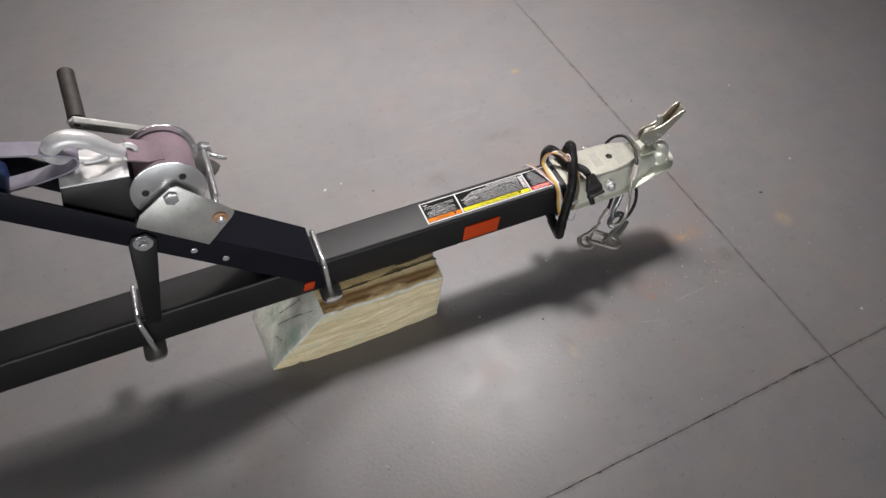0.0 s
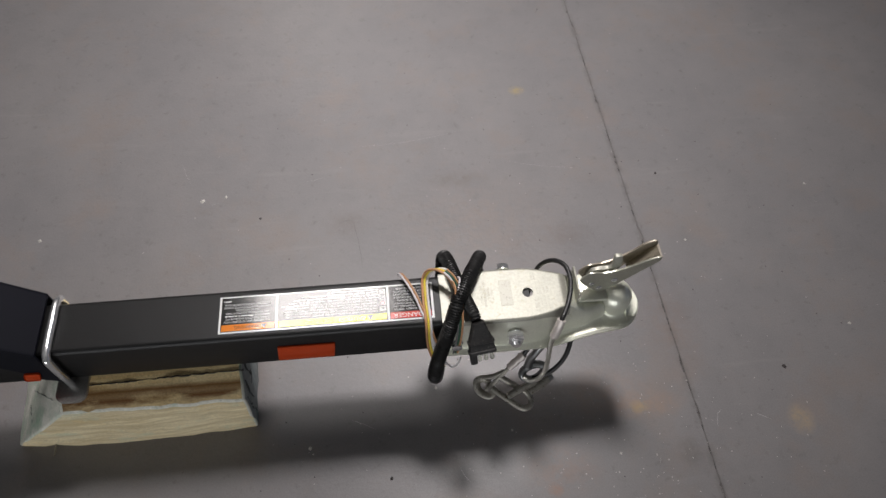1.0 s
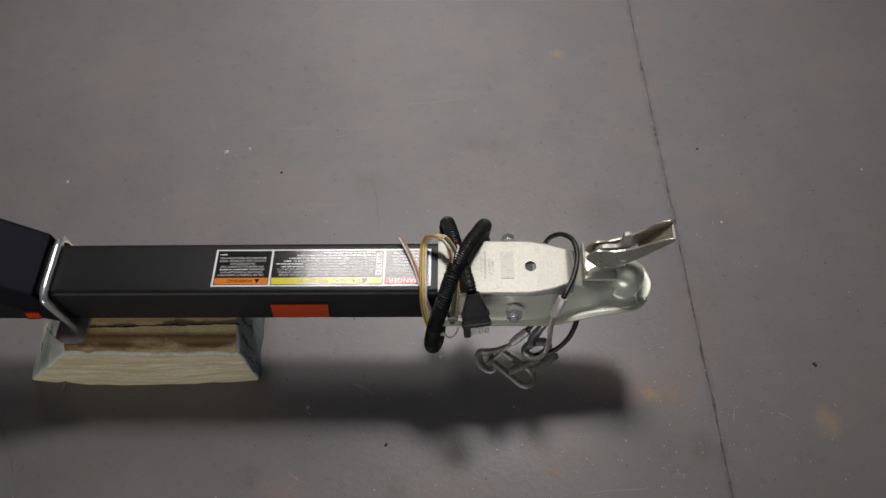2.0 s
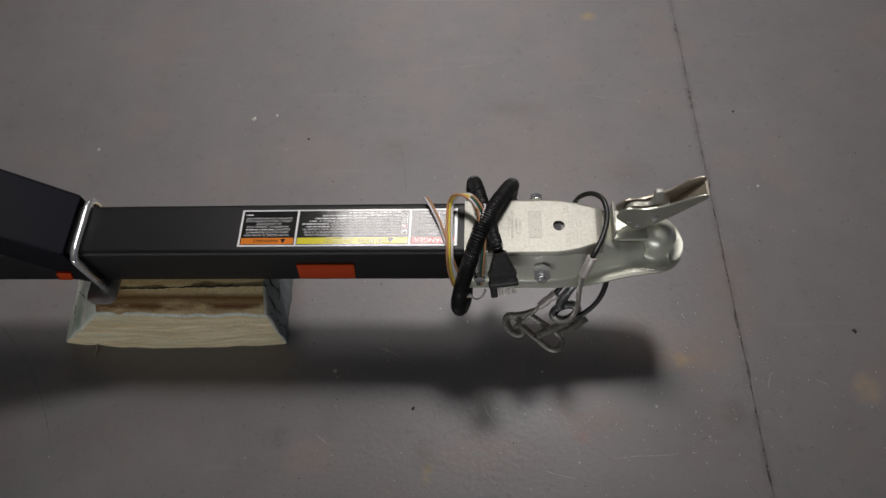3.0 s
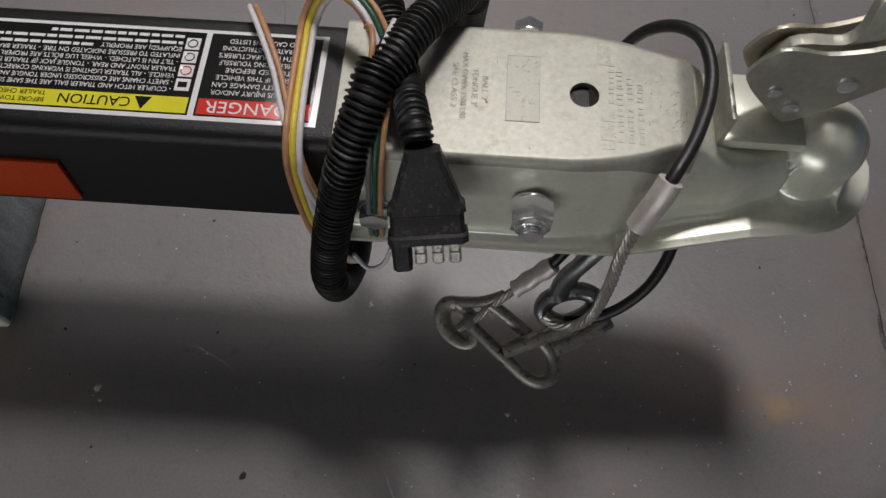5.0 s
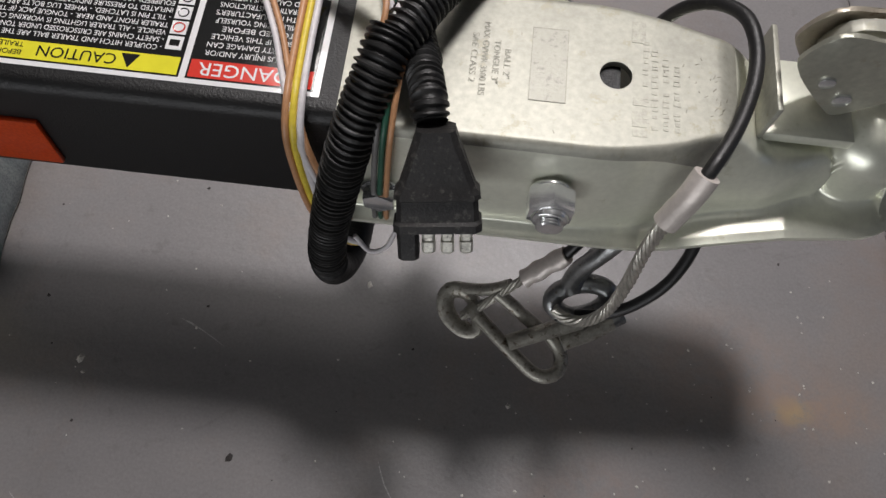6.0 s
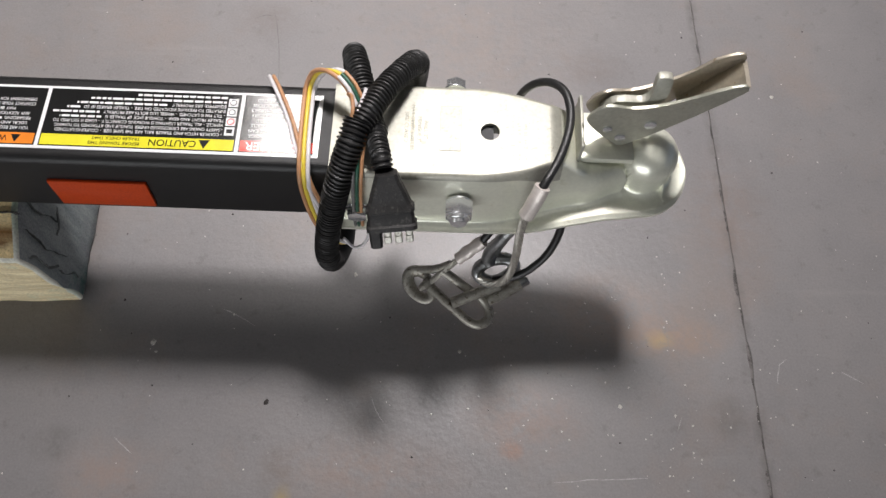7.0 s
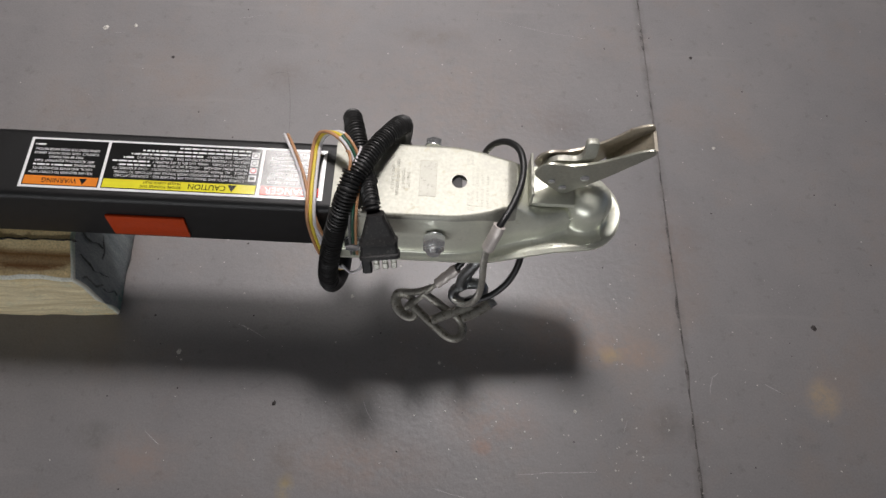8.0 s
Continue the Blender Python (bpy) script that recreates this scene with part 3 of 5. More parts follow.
# ---- timber block ----
def build_block():
    """A short offcut of square timber: upright right end, slanting left end, worn edges."""
    ob = thing("timber_block", (-0.58, 0.0, 0.0), "weathered sawn timber block with stained top under the tongue", "wood block")
    nx, ny, nz, bm, grid = 26, 8, 9, bmesh.new(), {}

    def spot(i, j, k):
        u, v, w = i / nx, j / ny, k / nz
        left = -0.803 + 0.130 * w - 0.012 * v
        right = -0.423 + 0.011 * w - 0.006 * v
        x = left + (right - left) * u
        bow = 0.009 * math.sin(math.pi * u) * (1 - w)
        y = (-0.060 - bow - 0.013 * w) + 0.158 * v
        # the front edge of the top is waney and falls away from the tongue
        z = (0.150 + 0.0265 * min(1.0, v / 0.34) ** 0.8) * w
        p = Vector((x, y, z))
        worn = noise.noise_vector(p * 28) * 0.0024 + noise.noise_vector(p * 90) * 0.0012
        worn.z = worn.z if k > 0 else abs(worn.z) * 0.3
        return p + worn

    def at(i, j, k):
        if (i, j, k) not in grid:
            grid[i, j, k] = bm.verts.new(spot(i, j, k))
        return grid[i, j, k]

    def sheet(n1, n2, f, slot):
        for a in range(n1):
            for b in range(n2):
                bm.faces.new([at(*f(a, b)), at(*f(a + 1, b)), at(*f(a + 1, b + 1)), at(*f(a, b + 1))]).material_index = slot

    sheet(nx, ny, lambda a, b: (a, b, nz), 0)
    sheet(nx, ny, lambda a, b: (a, b, 0), 1)
    sheet(nx, nz, lambda a, b: (a, 0, b), 1)
    sheet(nx, nz, lambda a, b: (a, ny, b), 1)
    sheet(ny, nz, lambda a, b: (0, a, b), 3)
    sheet(ny, nz, lambda a, b: (nx, a, b), 2)
    sharp = [e for e in bm.edges if len(e.link_faces) == 2 and e.link_faces[0].material_index != e.link_faces[1].material_index]
    bmesh.ops.bevel(bm, geom=sharp, offset=0.0036, segments=2, affect="EDGES", profile=0.5, material=3)
    part("block", bm, [WOOD_TOP, WOOD_SIDE, WOOD_END, WOOD_PALE], ob, smooth=50)
    # the long crack in the top, and the short ones in the ends
    def split(name_label, points, width, sunk, mat=DARK_SPLIT_HOLE):
        bm = bmesh.new()
        line = smooth_line(points, 0.003)
        n = len(line) - 1
        line = [q + noise.noise_vector(q * 140) * 0.0013 for q in line]

        def ring(k):
            w = width * (0.35 + 0.65 * math.sin(math.pi * min(1.0, (k + 0.6) / (n + 0.2)))) * (0.75 + 0.5 * noise.noise(line[k] * 90))
            return [(-w, -sunk), (w, -sunk), (w * 0.9, 0.0007), (-w, 0.0007)]
        sweep(bm, line, ring)
        part("crack", bm, mat, ob, name_label)

    split("dark split along the grain", [(-0.640, -0.039, 0.1700), (-0.58, -0.038, 0.1700), (-0.50, -0.036, 0.1715), (-0.412, -0.034, 0.1710)], 0.0009, 0.004)
    split("dark split along the grain", [(-0.50, -0.024, 0.1765), (-0.46, -0.023, 0.177), (-0.411, -0.021, 0.178)], 0.0007, 0.003)
    for k, (y, z, dy, dz) in enumerate(((-0.064, 0.137, 0.014, -0.062), (-0.045, 0.150, 0.008, -0.085), (-0.018, 0.165, 0.006, -0.070), (-0.052, 0.070, 0.010, -0.045), (-0.020, 0.090, 0.026, 0.018))):
        def on_end(f):
            yy, zz = y + dy * f + 0.003 * math.sin(f * 7 + k), z + dz * f + 0.002 * math.sin(f * 9 + k * 2)
            return (-0.4215 + 0.011 * zz / 0.165 - 0.006 * (yy + 0.07) / 0.158, yy, zz)
        split("dark split in the end grain", [on_end(f) for f in (0, 0.25, 0.5, 0.75, 1.0)], 0.0005, 0.002, END_CRACK)
    for k, (v0, w0, v1, w1) in enumerate(((0.15, 0.9, 0.45, 0.35), (0.40, 0.8, 0.55, 0.45), (0.05, 0.4, 0.35, 0.25))):
        def on_cut(f):
            v, w = v0 + (v1 - v0) * f, w0 + (w1 - w0) * f
            return (-0.804 + 0.130 * w - 0.012 * v, -0.060 - 0.013 * w + 0.158 * v, (0.150 + 0.0265 * min(1.0, v / 0.34) ** 0.8) * w)
        split("dark split in the pale cut end", [on_cut(f) for f in (0, 0.33, 0.66, 1.0)], 0.0004, 0.002, END_CRACK)
    bm = bmesh.new()
    rod(bm, (-0.742, -0.060, 0.006), (-0.743, -0.082, 0.003), 0.0016, seg=8)
    part("nail", bm, DULL_STEEL, ob, "rusty protruding nail")
    return ob


build_block()

# ---- tongue ----
TOP, YC, HALF = 0.275, 0.002, 0.0385
tongue = thing("trailer_tongue", (-0.65, YC, TOP - 0.077), "black powder-coated square steel trailer tongue with warning label", "trailer tongue")


def square_tube(bm, x0, x1, half, z0, z1, r, wall):
    """A square tube along x with rounded corners, open at its ends."""
    def ring(h, lo, hi, rad):
        out = []
        for cy, cz, a0 in ((h - rad, hi - rad, 0), (-h + rad, hi - rad, 90), (-h + rad, lo + rad, 180), (h - rad, lo + rad, 270)):
            for j in range(7):
                a = radians(a0 + j * 15)
                out.append((cy + rad * math.cos(a), cz + rad * math.sin(a)))
        return out
    outer, inner = ring(half, z0, z1, r), ring(half - wall, z0 + wall, z1 - wall, max(0.001, r - wall))
    xs = [x0, x1]
    O = [[bm.verts.new((x, YC + y, z)) for y, z in outer] for x in xs]
    I = [[bm.verts.new((x, YC + y, z)) for y, z in inner] for x in xs]
    n = len(outer)
    for j in range(n):
        q = (j + 1) % n
        bm.faces.new((O[0][j], O[0][q], O[1][q], O[1][j]))
        bm.faces.new((I[0][q], I[0][j], I[1][j], I[1][q]))
        bm.faces.new((O[0][q], O[0][j], I[0][j], I[0][q]))
        bm.faces.new((O[1][j], O[1][q], I[1][q], I[1][j]))


bm = bmesh.new()
square_tube(bm, -1.9, 0.003, HALF, TOP - 0.083, TOP, 0.007, 0.004)
part("beam", bm, BLACK_PAINT, tongue, smooth=50)

bm = bmesh.new()
box(bm, (-0.352, YC - HALF - 0.003, TOP - 0.071), (-0.273, YC - HALF + 0.0005, TOP - 0.030), 0.0015)
for v in bm.verts:
    v.co.x += (v.co.z - (TOP - 0.05)) * 0.12
part("reflector", bm, REFLECTOR, tongue, "amber red plastic reflector")
bm = bmesh.new()
box(bm, (-0.6945, -0.0475, 0.2185), (-0.6730, -0.0440, 0.2400), 0.0035)
for v in bm.verts:
    v.co.x += (v.co.z - 0.2185) * 0.30
part("marker", bm, REFLECTOR, tongue, "small red orange plastic reflector")


# warning label
def build_label():
    z = TOP
    x0, x1, y0, y1 = -0.4235, -0.1315, -0.0265, 0.0295

    def slab(name, a, b, c, d, lift, mat, label="", parent=None):
        bm = bmesh.new()
        box(bm, (a, c, z + lift - 0.00025), (b, d, z + lift))
        return part(name, bm, mat, parent, label, smooth=0)

    base = slab("warning_label", x0, x1, y0, y1, 0.0004, LABEL_WHITE, "white-bordered black warning label with coloured bands", tongue)
    bands = (("warning_panel", x0 + 0.003, -0.3475, LABEL_ORANGE, "orange warning band"), ("caution_panel", -0.3445, -0.1955, LABEL_YELLOW, "yellow caution band"),
             ("danger_panel", -0.1925, x1 - 0.003, LABEL_RED, "red danger band"))
    for name, a, b, mat, label in bands:
        slab("black_panel", a, b, y0 + 0.0025, y1 - 0.0022, 0.0006, LABEL_BLACK, parent=base)
        slab("colour_band", a + 0.001, b - 0.001, y0 + 0.0033, y0 + 0.0128, 0.0008, mat, label, base)
    lift = z + 0.00095

    def write(words, right_x, y, size, mat, width=None):
        letters(words, size, pose(right_x, y, lift, 0, 0, 180), mat, base, width)

    words_rng = random.Random(3)

    def bar(x_right, y, width, height, mat=LABEL_WHITE):
        """A line of unreadable words: short bars with gaps."""
        bm = bmesh.new()
        x = 0.0
        while x < width:
            w = min(words_rng.uniform(0.0022, 0.0085), width - x)
            box(bm, (x_right - x - w, y - 0.0024, lift - 0.0001), (x_right - x, y - 0.0006, lift + 0.00002))
            x += w + 0.0011
        part("text_bar", bm, mat, base, smooth=0)

    def alert(x, y, s):
        bm = bmesh.new()
        tri = [bm.verts.new((x + dx * s, y + dy * s, lift)) for dx, dy in ((-0.58, 0.5), (0.58, 0.5), (0, -0.5))]
        bm.faces.new(tri)
        part("alert_triangle", bm, LABEL_BLACK, base, smooth=0)

    write("WARNING", -0.3685, y0 + 0.0105, 0.0072, LABEL_BLACK, 0.0335)
    alert(-0.3625, y0 + 0.0078, 0.0065)
    write("CAUTION", -0.2250, y0 + 0.0108, 0.0082, LABEL_BLACK, 0.0360)
    alert(-0.2190, y0 + 0.0080, 0.0075)
    write("BEFORE TOWING THIS", -0.2680, y0 + 0.0075, 0.0038, LABEL_BLACK, 0.0390)
    write("TRAILER CHECK THAT", -0.2680, y0 + 0.0118, 0.0038, LABEL_BLACK, 0.0370)
    write("DANGER", -0.1465, y0 + 0.0112, 0.0098, LABEL_WHITE, 0.0410)
    lines = ("- COUPLER HITCH AND TRAILER BALL ARE THE SAME SIZE. - COUPLING LATCHED", "- SAFETY CHAINS ARE CRISSCROSSED UNDER TONGUE AND ATTACHED TO TOWING",
             "VEHICLE. - ALL TRAILER LIGHTING IS WORKING CORRECTLY. - LOAD IS SECURED TO", "TRAILER FRONT AND REAR. - TONGUE JACK (IF TRAILER IS",
             "- TILT PIN IS LATCHED. - WHEEL LUG BOLTS ARE PROPERLY", "INFLATED TO PRESSURE INDICATED ON TIRE. - TRAILER BRAKES (IF SO",
             "EQUIPPED) ARE PROPERLY")
    ends = (0.128, 0.129, 0.131, 0.092, 0.094, 0.110, 0.042)
    for k, (words, wide) in enumerate(zip(lines, ends)):
        write(words, -0.2065, y0 + 0.0182 + 0.0042 * k, 0.0040, LABEL_WHITE, wide)
    for k, (a, wide) in enumerate(((0.095, 0.032), (0.097, 0.036), (0.113, 0.010), (0.046, 0.070))):
        bar(-0.2065 - a, y0 + 0.0182 + 0.0042 * (k + 3), wide, 0.0021)
    for k, wide in enumerate((0.106, 0.070)):
        bar(-0.2065, y0 + 0.0182 + 0.0042 * (k + 7), wide, 0.0021)
    for k in range(4):
        yy = y0 + 0.0165 + 0.0086 * k
        bm = bmesh.new()
        box(bm, (-0.2050, yy, lift - 0.0003), (-0.1975, yy + 0.0074, lift + 0.00004), 0.0001)
        icon = part("pictogram", bm, LABEL_WHITE, base, smooth=0)
        bm = bmesh.new()
        if k == 1:
            line = [Vector((-0.20125 + 0.0026 * math.cos(a), yy + 0.0037 + 0.0026 * math.sin(a), lift + 0.0002)) for a in np.linspace(0, 2 * math.pi, 19)]
            sweep(bm, line, lambda j: circle(0.00035, 5))
            part("ring_mark", bm, LABEL_RED, base)
        elif k == 0:
            box(bm, (-0.2036, yy + 0.002, lift), (-0.1990, yy + 0.0054, lift + 0.0001))
            part("box_mark", bm, LABEL_BLACK, base, smooth=0)
        else:
            line = [Vector((-0.20125 + 0.0024 * math.cos(a), yy + 0.0037 + 0.0024 * math.sin(a), lift + 0.0002)) for a in np.linspace(0, 2 * math.pi, 19)]
            sweep(bm, line, lambda j: circle(0.0003, 5))
            part("ring_mark", bm, LABEL_BLACK, base)
    for k, (words, wide) in enumerate((("SERIOUS INJURY AND/OR", 0.043), ("PROPERTY DAMAGE CAN", 0.043), ("RESULT IF THIS VEHICLE", 0.042), ("IS TOWED BEFORE", 0.038),
                                       ("FAMILIARIZING YOURSELF", 0.042), ("WITH MANUFACTURER'S", 0.043), ("OPERATING INSTRUCTIONS", 0.042), ("AND CAUTIONS LISTED", 0.039))):
        write(words, -0.1435, y0 + 0.0182 + 0.0046 * k, 0.0041, LABEL_WHITE, wide)
    for k, (words, wide) in enumerate((("YOU ARE REQUIRED TO COMPLY WITH", 0.062), ("LOCAL AND STATE REQUIREMENTS", 0.057), ("REGARDING", 0.020), ("ANY ADDITIONAL EQUIPMENT THAT", 0.058),
                                       ("MAY BE NECESSARY.", 0.034), ("CONTACT YOUR STATE MOTOR VEHICLE", 0.063), ("DEPARTMENT FOR MORE INFORMATION.", 0.063))):
        write(words, -0.3525 - (0.066 - (0.061 if k == 2 else wide)) / 2, y0 + 0.0182 + 0.0043 * k, 0.0040, LABEL_WHITE, wide)
    bar(-0.377, y0 + 0.0182 + 0.0043 * 2, 0.020, 0.0021)
    bar(-0.399, y0 + 0.0182 + 0.0043 * 2, 0.016, 0.0021)
    bar(-0.408, y0 + 0.0495, 0.010, 0.0014)


build_label()
# ---- coupler ----
coupler = thing("hitch_coupler", (0.03, 0.0, 0.2), "zinc-plated stamped steel ball coupler bolted to the tongue", "trailer coupler")


def interp(x, table):
    return float(np.interp(x, [a for a, _ in table], [b for _, b in table]))


def swell(d, radius, power, skirt, height):
    """Height of a pressed form at d inside its edge: a rounded shoulder, and outside the edge a hollow foot that runs out."""
    if d < 0:
        return skirt * math.exp(d / 0.0035)
    return skirt + (height - skirt) * (1 - max(0.0, 1 - d / radius) ** power) ** (1 / power)


def merged(a, b, k):
    h = max(k - abs(a - b), 0.0) / k
    return max(a, b) + h * h * k / 4


SIDE_ROWS = 52


def coupler_section(x):
    """Outline of the coupler at x, from one flange over the top to the other: (y, z) pairs."""
    zb = interp(x, ((0.03, 0.203), (0.06, 0.2095), (0.10, 0.218), (0.18, 0.221)))
    mid = interp(x, ((-0.12, 0.0), (0.03, 0.0), (0.10, 0.003), (0.2, 0.003)))
    wf = interp(x, ((-0.125, 0.0530), (0.005, 0.0530), (0.045, 0.0520), (0.07, 0.0495), (0.11, 0.0460), (0.130, 0.0435)))
    if x > 0.130:
        wf = 0.0435 * math.sqrt(max(1e-7, 1 - ((x - 0.130) / 0.0401) ** 2))
    # half the width at the foot of the wall, and the height of the shoulder
    ease = min(1.0, max(0.0, (x + 0.010) / 0.090))
    late = min(1.0, max(0.0, (x - 0.082) / 0.034))
    wp = 0.0460 - 0.0135 * ease * ease * (3 - 2 * ease) - 0.0090 * late * late * (3 - 2 * late)
    # half the width of the raised plate: a soft ogee, and the slope at its end
    ogee = min(1.0, max(0.0, x / 0.056))
    wo = 0.0450 - 0.0170 * ogee * ogee * (3 - 2 * ogee)
    lean = 1 / math.hypot(1.0, 0.0170 * 6 * ogee * (1 - ogee) / 0.056)
    fall = min(1.0, max(0.0, (x - 0.046) / 0.036))
    fall = fall * fall * (3 - 2 * fall)
    top = interp(x, ((-0.012, 0.2785), (0.008, 0.2740), (0.022, 0.2690), (0.036, 0.2640), (0.052, 0.2600), (0.072, 0.2575), (0.100, 0.2550)))
    base = zb + 0.0034
    cx, R, cz = 0.1310, 0.0248, 0.2455

    def height(y):
        inner = min(wp - y, 0.1150 - x)
        body = base + swell(inner, 0.0085 + 0.0030 * ease, 2.4, 0.0045, top - base)
        # the raised plate on it, with a soft slope round it
        lift = min(1.0, max(0.0, ((wo - y) * lean + 0.0060) / 0.0095))
        body += (0.279 - top) * (1 - fall) * lift * lift * (3 - 2 * lift) * max(0.0, (body - base) / (top - base))
        far = math.hypot(x - cx, y)
        if far < R:
            ball = cz + math.sqrt(R * R - far * far)
        else:
            ball = base + 0.005 * math.exp(-(far - R) / 0.0030)
        return merged(body, ball, 0.0040)

    # dense samples first, then evenly spaced along the outline
    ys = [wf * (1 - j / 420) for j in range(421)]
    zs = [height(y) for y in ys]
    # close to the rim the plate stays flat
    zs = [base + (z - base) * min(1.0, (wf - y) / 0.0045) for y, z in zip(ys, zs)]
    run = [0.0]
    for j in range(1, len(ys)):
        run.append(run[-1] + math.hypot(ys[j] - ys[j - 1], zs[j] - zs[j - 1]))
    # the same number of points on every side and on every top, so that the rows run along the shoulder
    brow = float(np.interp(-(wp - 0.0045), [-y for y in ys], run))
    even = list(np.linspace(0, brow, SIDE_ROWS)) + list(np.linspace(brow, run[-1], 34))[1:]
    half = [(wf, zb), (wf, zb + 0.0022)] + [(float(np.interp(e, run, ys)), float(np.interp(e, run, zs))) for e in even]
    half[-1] = (0.0, half[-1][1])
    return [(mid - y, z) for y, z in half] + [(mid + y, z) for y, z in half[-2::-1]]


def build_coupler_body():
    xs = list(np.arange(-0.122, 0.0, 0.003)) + list(np.arange(0.0, 0.052, 0.0010)) + list(np.arange(0.052, 0.074, 0.0011)) + list(np.arange(0.074, 0.098, 0.0022)) + list(np.arange(0.098, 0.110, 0.0008)) + list(np.arange(0.110, 0.150, 0.0018)) + list(np.arange(0.150, 0.1690, 0.0007)) + [0.1695, 0.1698, 0.1700]
    bm, rows = bmesh.new(), []
    for x in xs:
        rows.append([bm.verts.new((x, y, z)) for y, z in coupler_section(x)])
    for a, b in zip(rows, rows[1:]):
        mid = len(a) // 2
        for j in range(len(a) - 1):
            # room for the round hole in the top
            if abs(a[0].co.x + b[0].co.x) < 0.027 and mid - 11 < j < mid + 10:
                continue
            f = bm.faces.new((a[j], b[j], b[j + 1], a[j + 1]))
            # flat top rougher and darkened, sides and nose lightened to stand in for light
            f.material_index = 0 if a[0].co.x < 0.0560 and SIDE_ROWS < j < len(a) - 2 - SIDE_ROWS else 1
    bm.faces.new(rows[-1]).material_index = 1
    bmesh.ops.delete(bm, geom=[v for v in bm.verts if not v.link_faces], context="VERTS")
    edges = [e for e in bm.edges if e.is_boundary and all(v.co.z > 0.27 and v.co.xy.length < 0.025 for v in e.verts)]
    rim = {v: bm.verts.new((v.co.x * 0.0074 / v.co.xy.length, v.co.y * 0.0074 / v.co.xy.length, v.co.z)) for e in edges for v in e.verts}
    for e in edges:
        a, b = e.verts
        bm.faces.new((a, b, rim[b], rim[a]))
    bmesh.ops.recalc_face_normals(bm, faces=bm.faces)
    body = part("body", bm, [ZINC, LIGHTENED_ZINC], coupler, smooth=60)
    uses = collections.Counter(i for p in body.data.polygons for i in p.edge_keys)
    for e in body.data.edges:
        if uses[e.key] == 1:
            e.use_edge_sharp = True
    thick = body.modifiers.new("plate", "SOLIDIFY")
    thick.thickness, thick.offset = 0.0036, -1
    return body


coupler_body = build_coupler_body()


def stamped(words, x, y, size, width):
    letters(words, size, pose(x, y, 0.2793, 0, 0, -90), STAMP, coupler_body, width, "stamped_text")


stamped('BALL 2"', -0.0510, 0.0075, 0.0044, 0.0160)
stamped('TONGUE 3"', -0.0560, 0.0120, 0.0044, 0.0235)
stamped("MAX GVWR 3500 LBS", -0.0614, 0.0215, 0.0044, 0.0400)
stamped("SAE CLASS 2", -0.0662, 0.0150, 0.0044, 0.0270)
bm = bmesh.new()
box(bm, (-0.0385, -0.0180, 0.2788), (-0.0225, 0.0215, 0.27925))
part("sticker", bm, STICKER, coupler_body, "worn grey square sticker", smooth=0)
bm = bmesh.new()
for a, b, c, d in ((-0.0387, -0.0182, -0.0223, -0.0178), (-0.0387, 0.0213, -0.0223, 0.0217), (-0.0389, -0.0182, -0.0385, 0.0217), (-0.0225, -0.0182, -0.0221, 0.0217)):
    box(bm, (a, b, 0.2788), (c, d, 0.27932))
part("sticker_border", bm, STAMP, coupler_body, smooth=0)
rng = random.Random(5)
for k, x in enumerate((0.0135, 0.0175, 0.0225, 0.0275)):
    y = 0.020 - 0.004 * k
    while y > -0.026:
        wide = rng.uniform(0.0006, 0.0022)
        if rng.random() < 0.85:
            bm = bmesh.new()
            box(bm, (x - rng.uniform(0.0009, 0.0016), y - wide, 0.2788), (x + rng.uniform(0.0009, 0.0016), y, 0.27922))
            part("faded_mark", bm, FAINT, coupler_body, smooth=0)
        y -= wide + rng.uniform(0.0005, 0.0022)
for x, y0, y1 in ((0.0105, 0.019, 0.031), (0.0110, -0.026, -0.018), (0.0112, -0.031, -0.0275), (0.0112, -0.015, -0.011)):
    bm = bmesh.new()
    box(bm, (x - 0.0035, y0, 0.2788), (x + 0.0030, y1, 0.27918))
    part("faded_mark", bm, FAINT, coupler_body, smooth=0)
for k in range(26):
    x, y, a = rng.uniform(0.030, 0.050), rng.uniform(-0.018, 0.016), rng.uniform(-0.9, 0.9)
    if k > 21:
        x, y = rng.uniform(-0.06, 0.03), rng.uniform(-0.038, 0.038)
    bm = bmesh.new()
    l = rng.uniform(0.0006, 0.0024)
    rod(bm, (x, y, 0.2790), (x + l * math.cos(a + 1.2), y + l * math.sin(a + 1.2), 0.2790), 0.00022, seg=6)
    part("scratch", bm, SCRATCH, coupler_body, smooth=0)


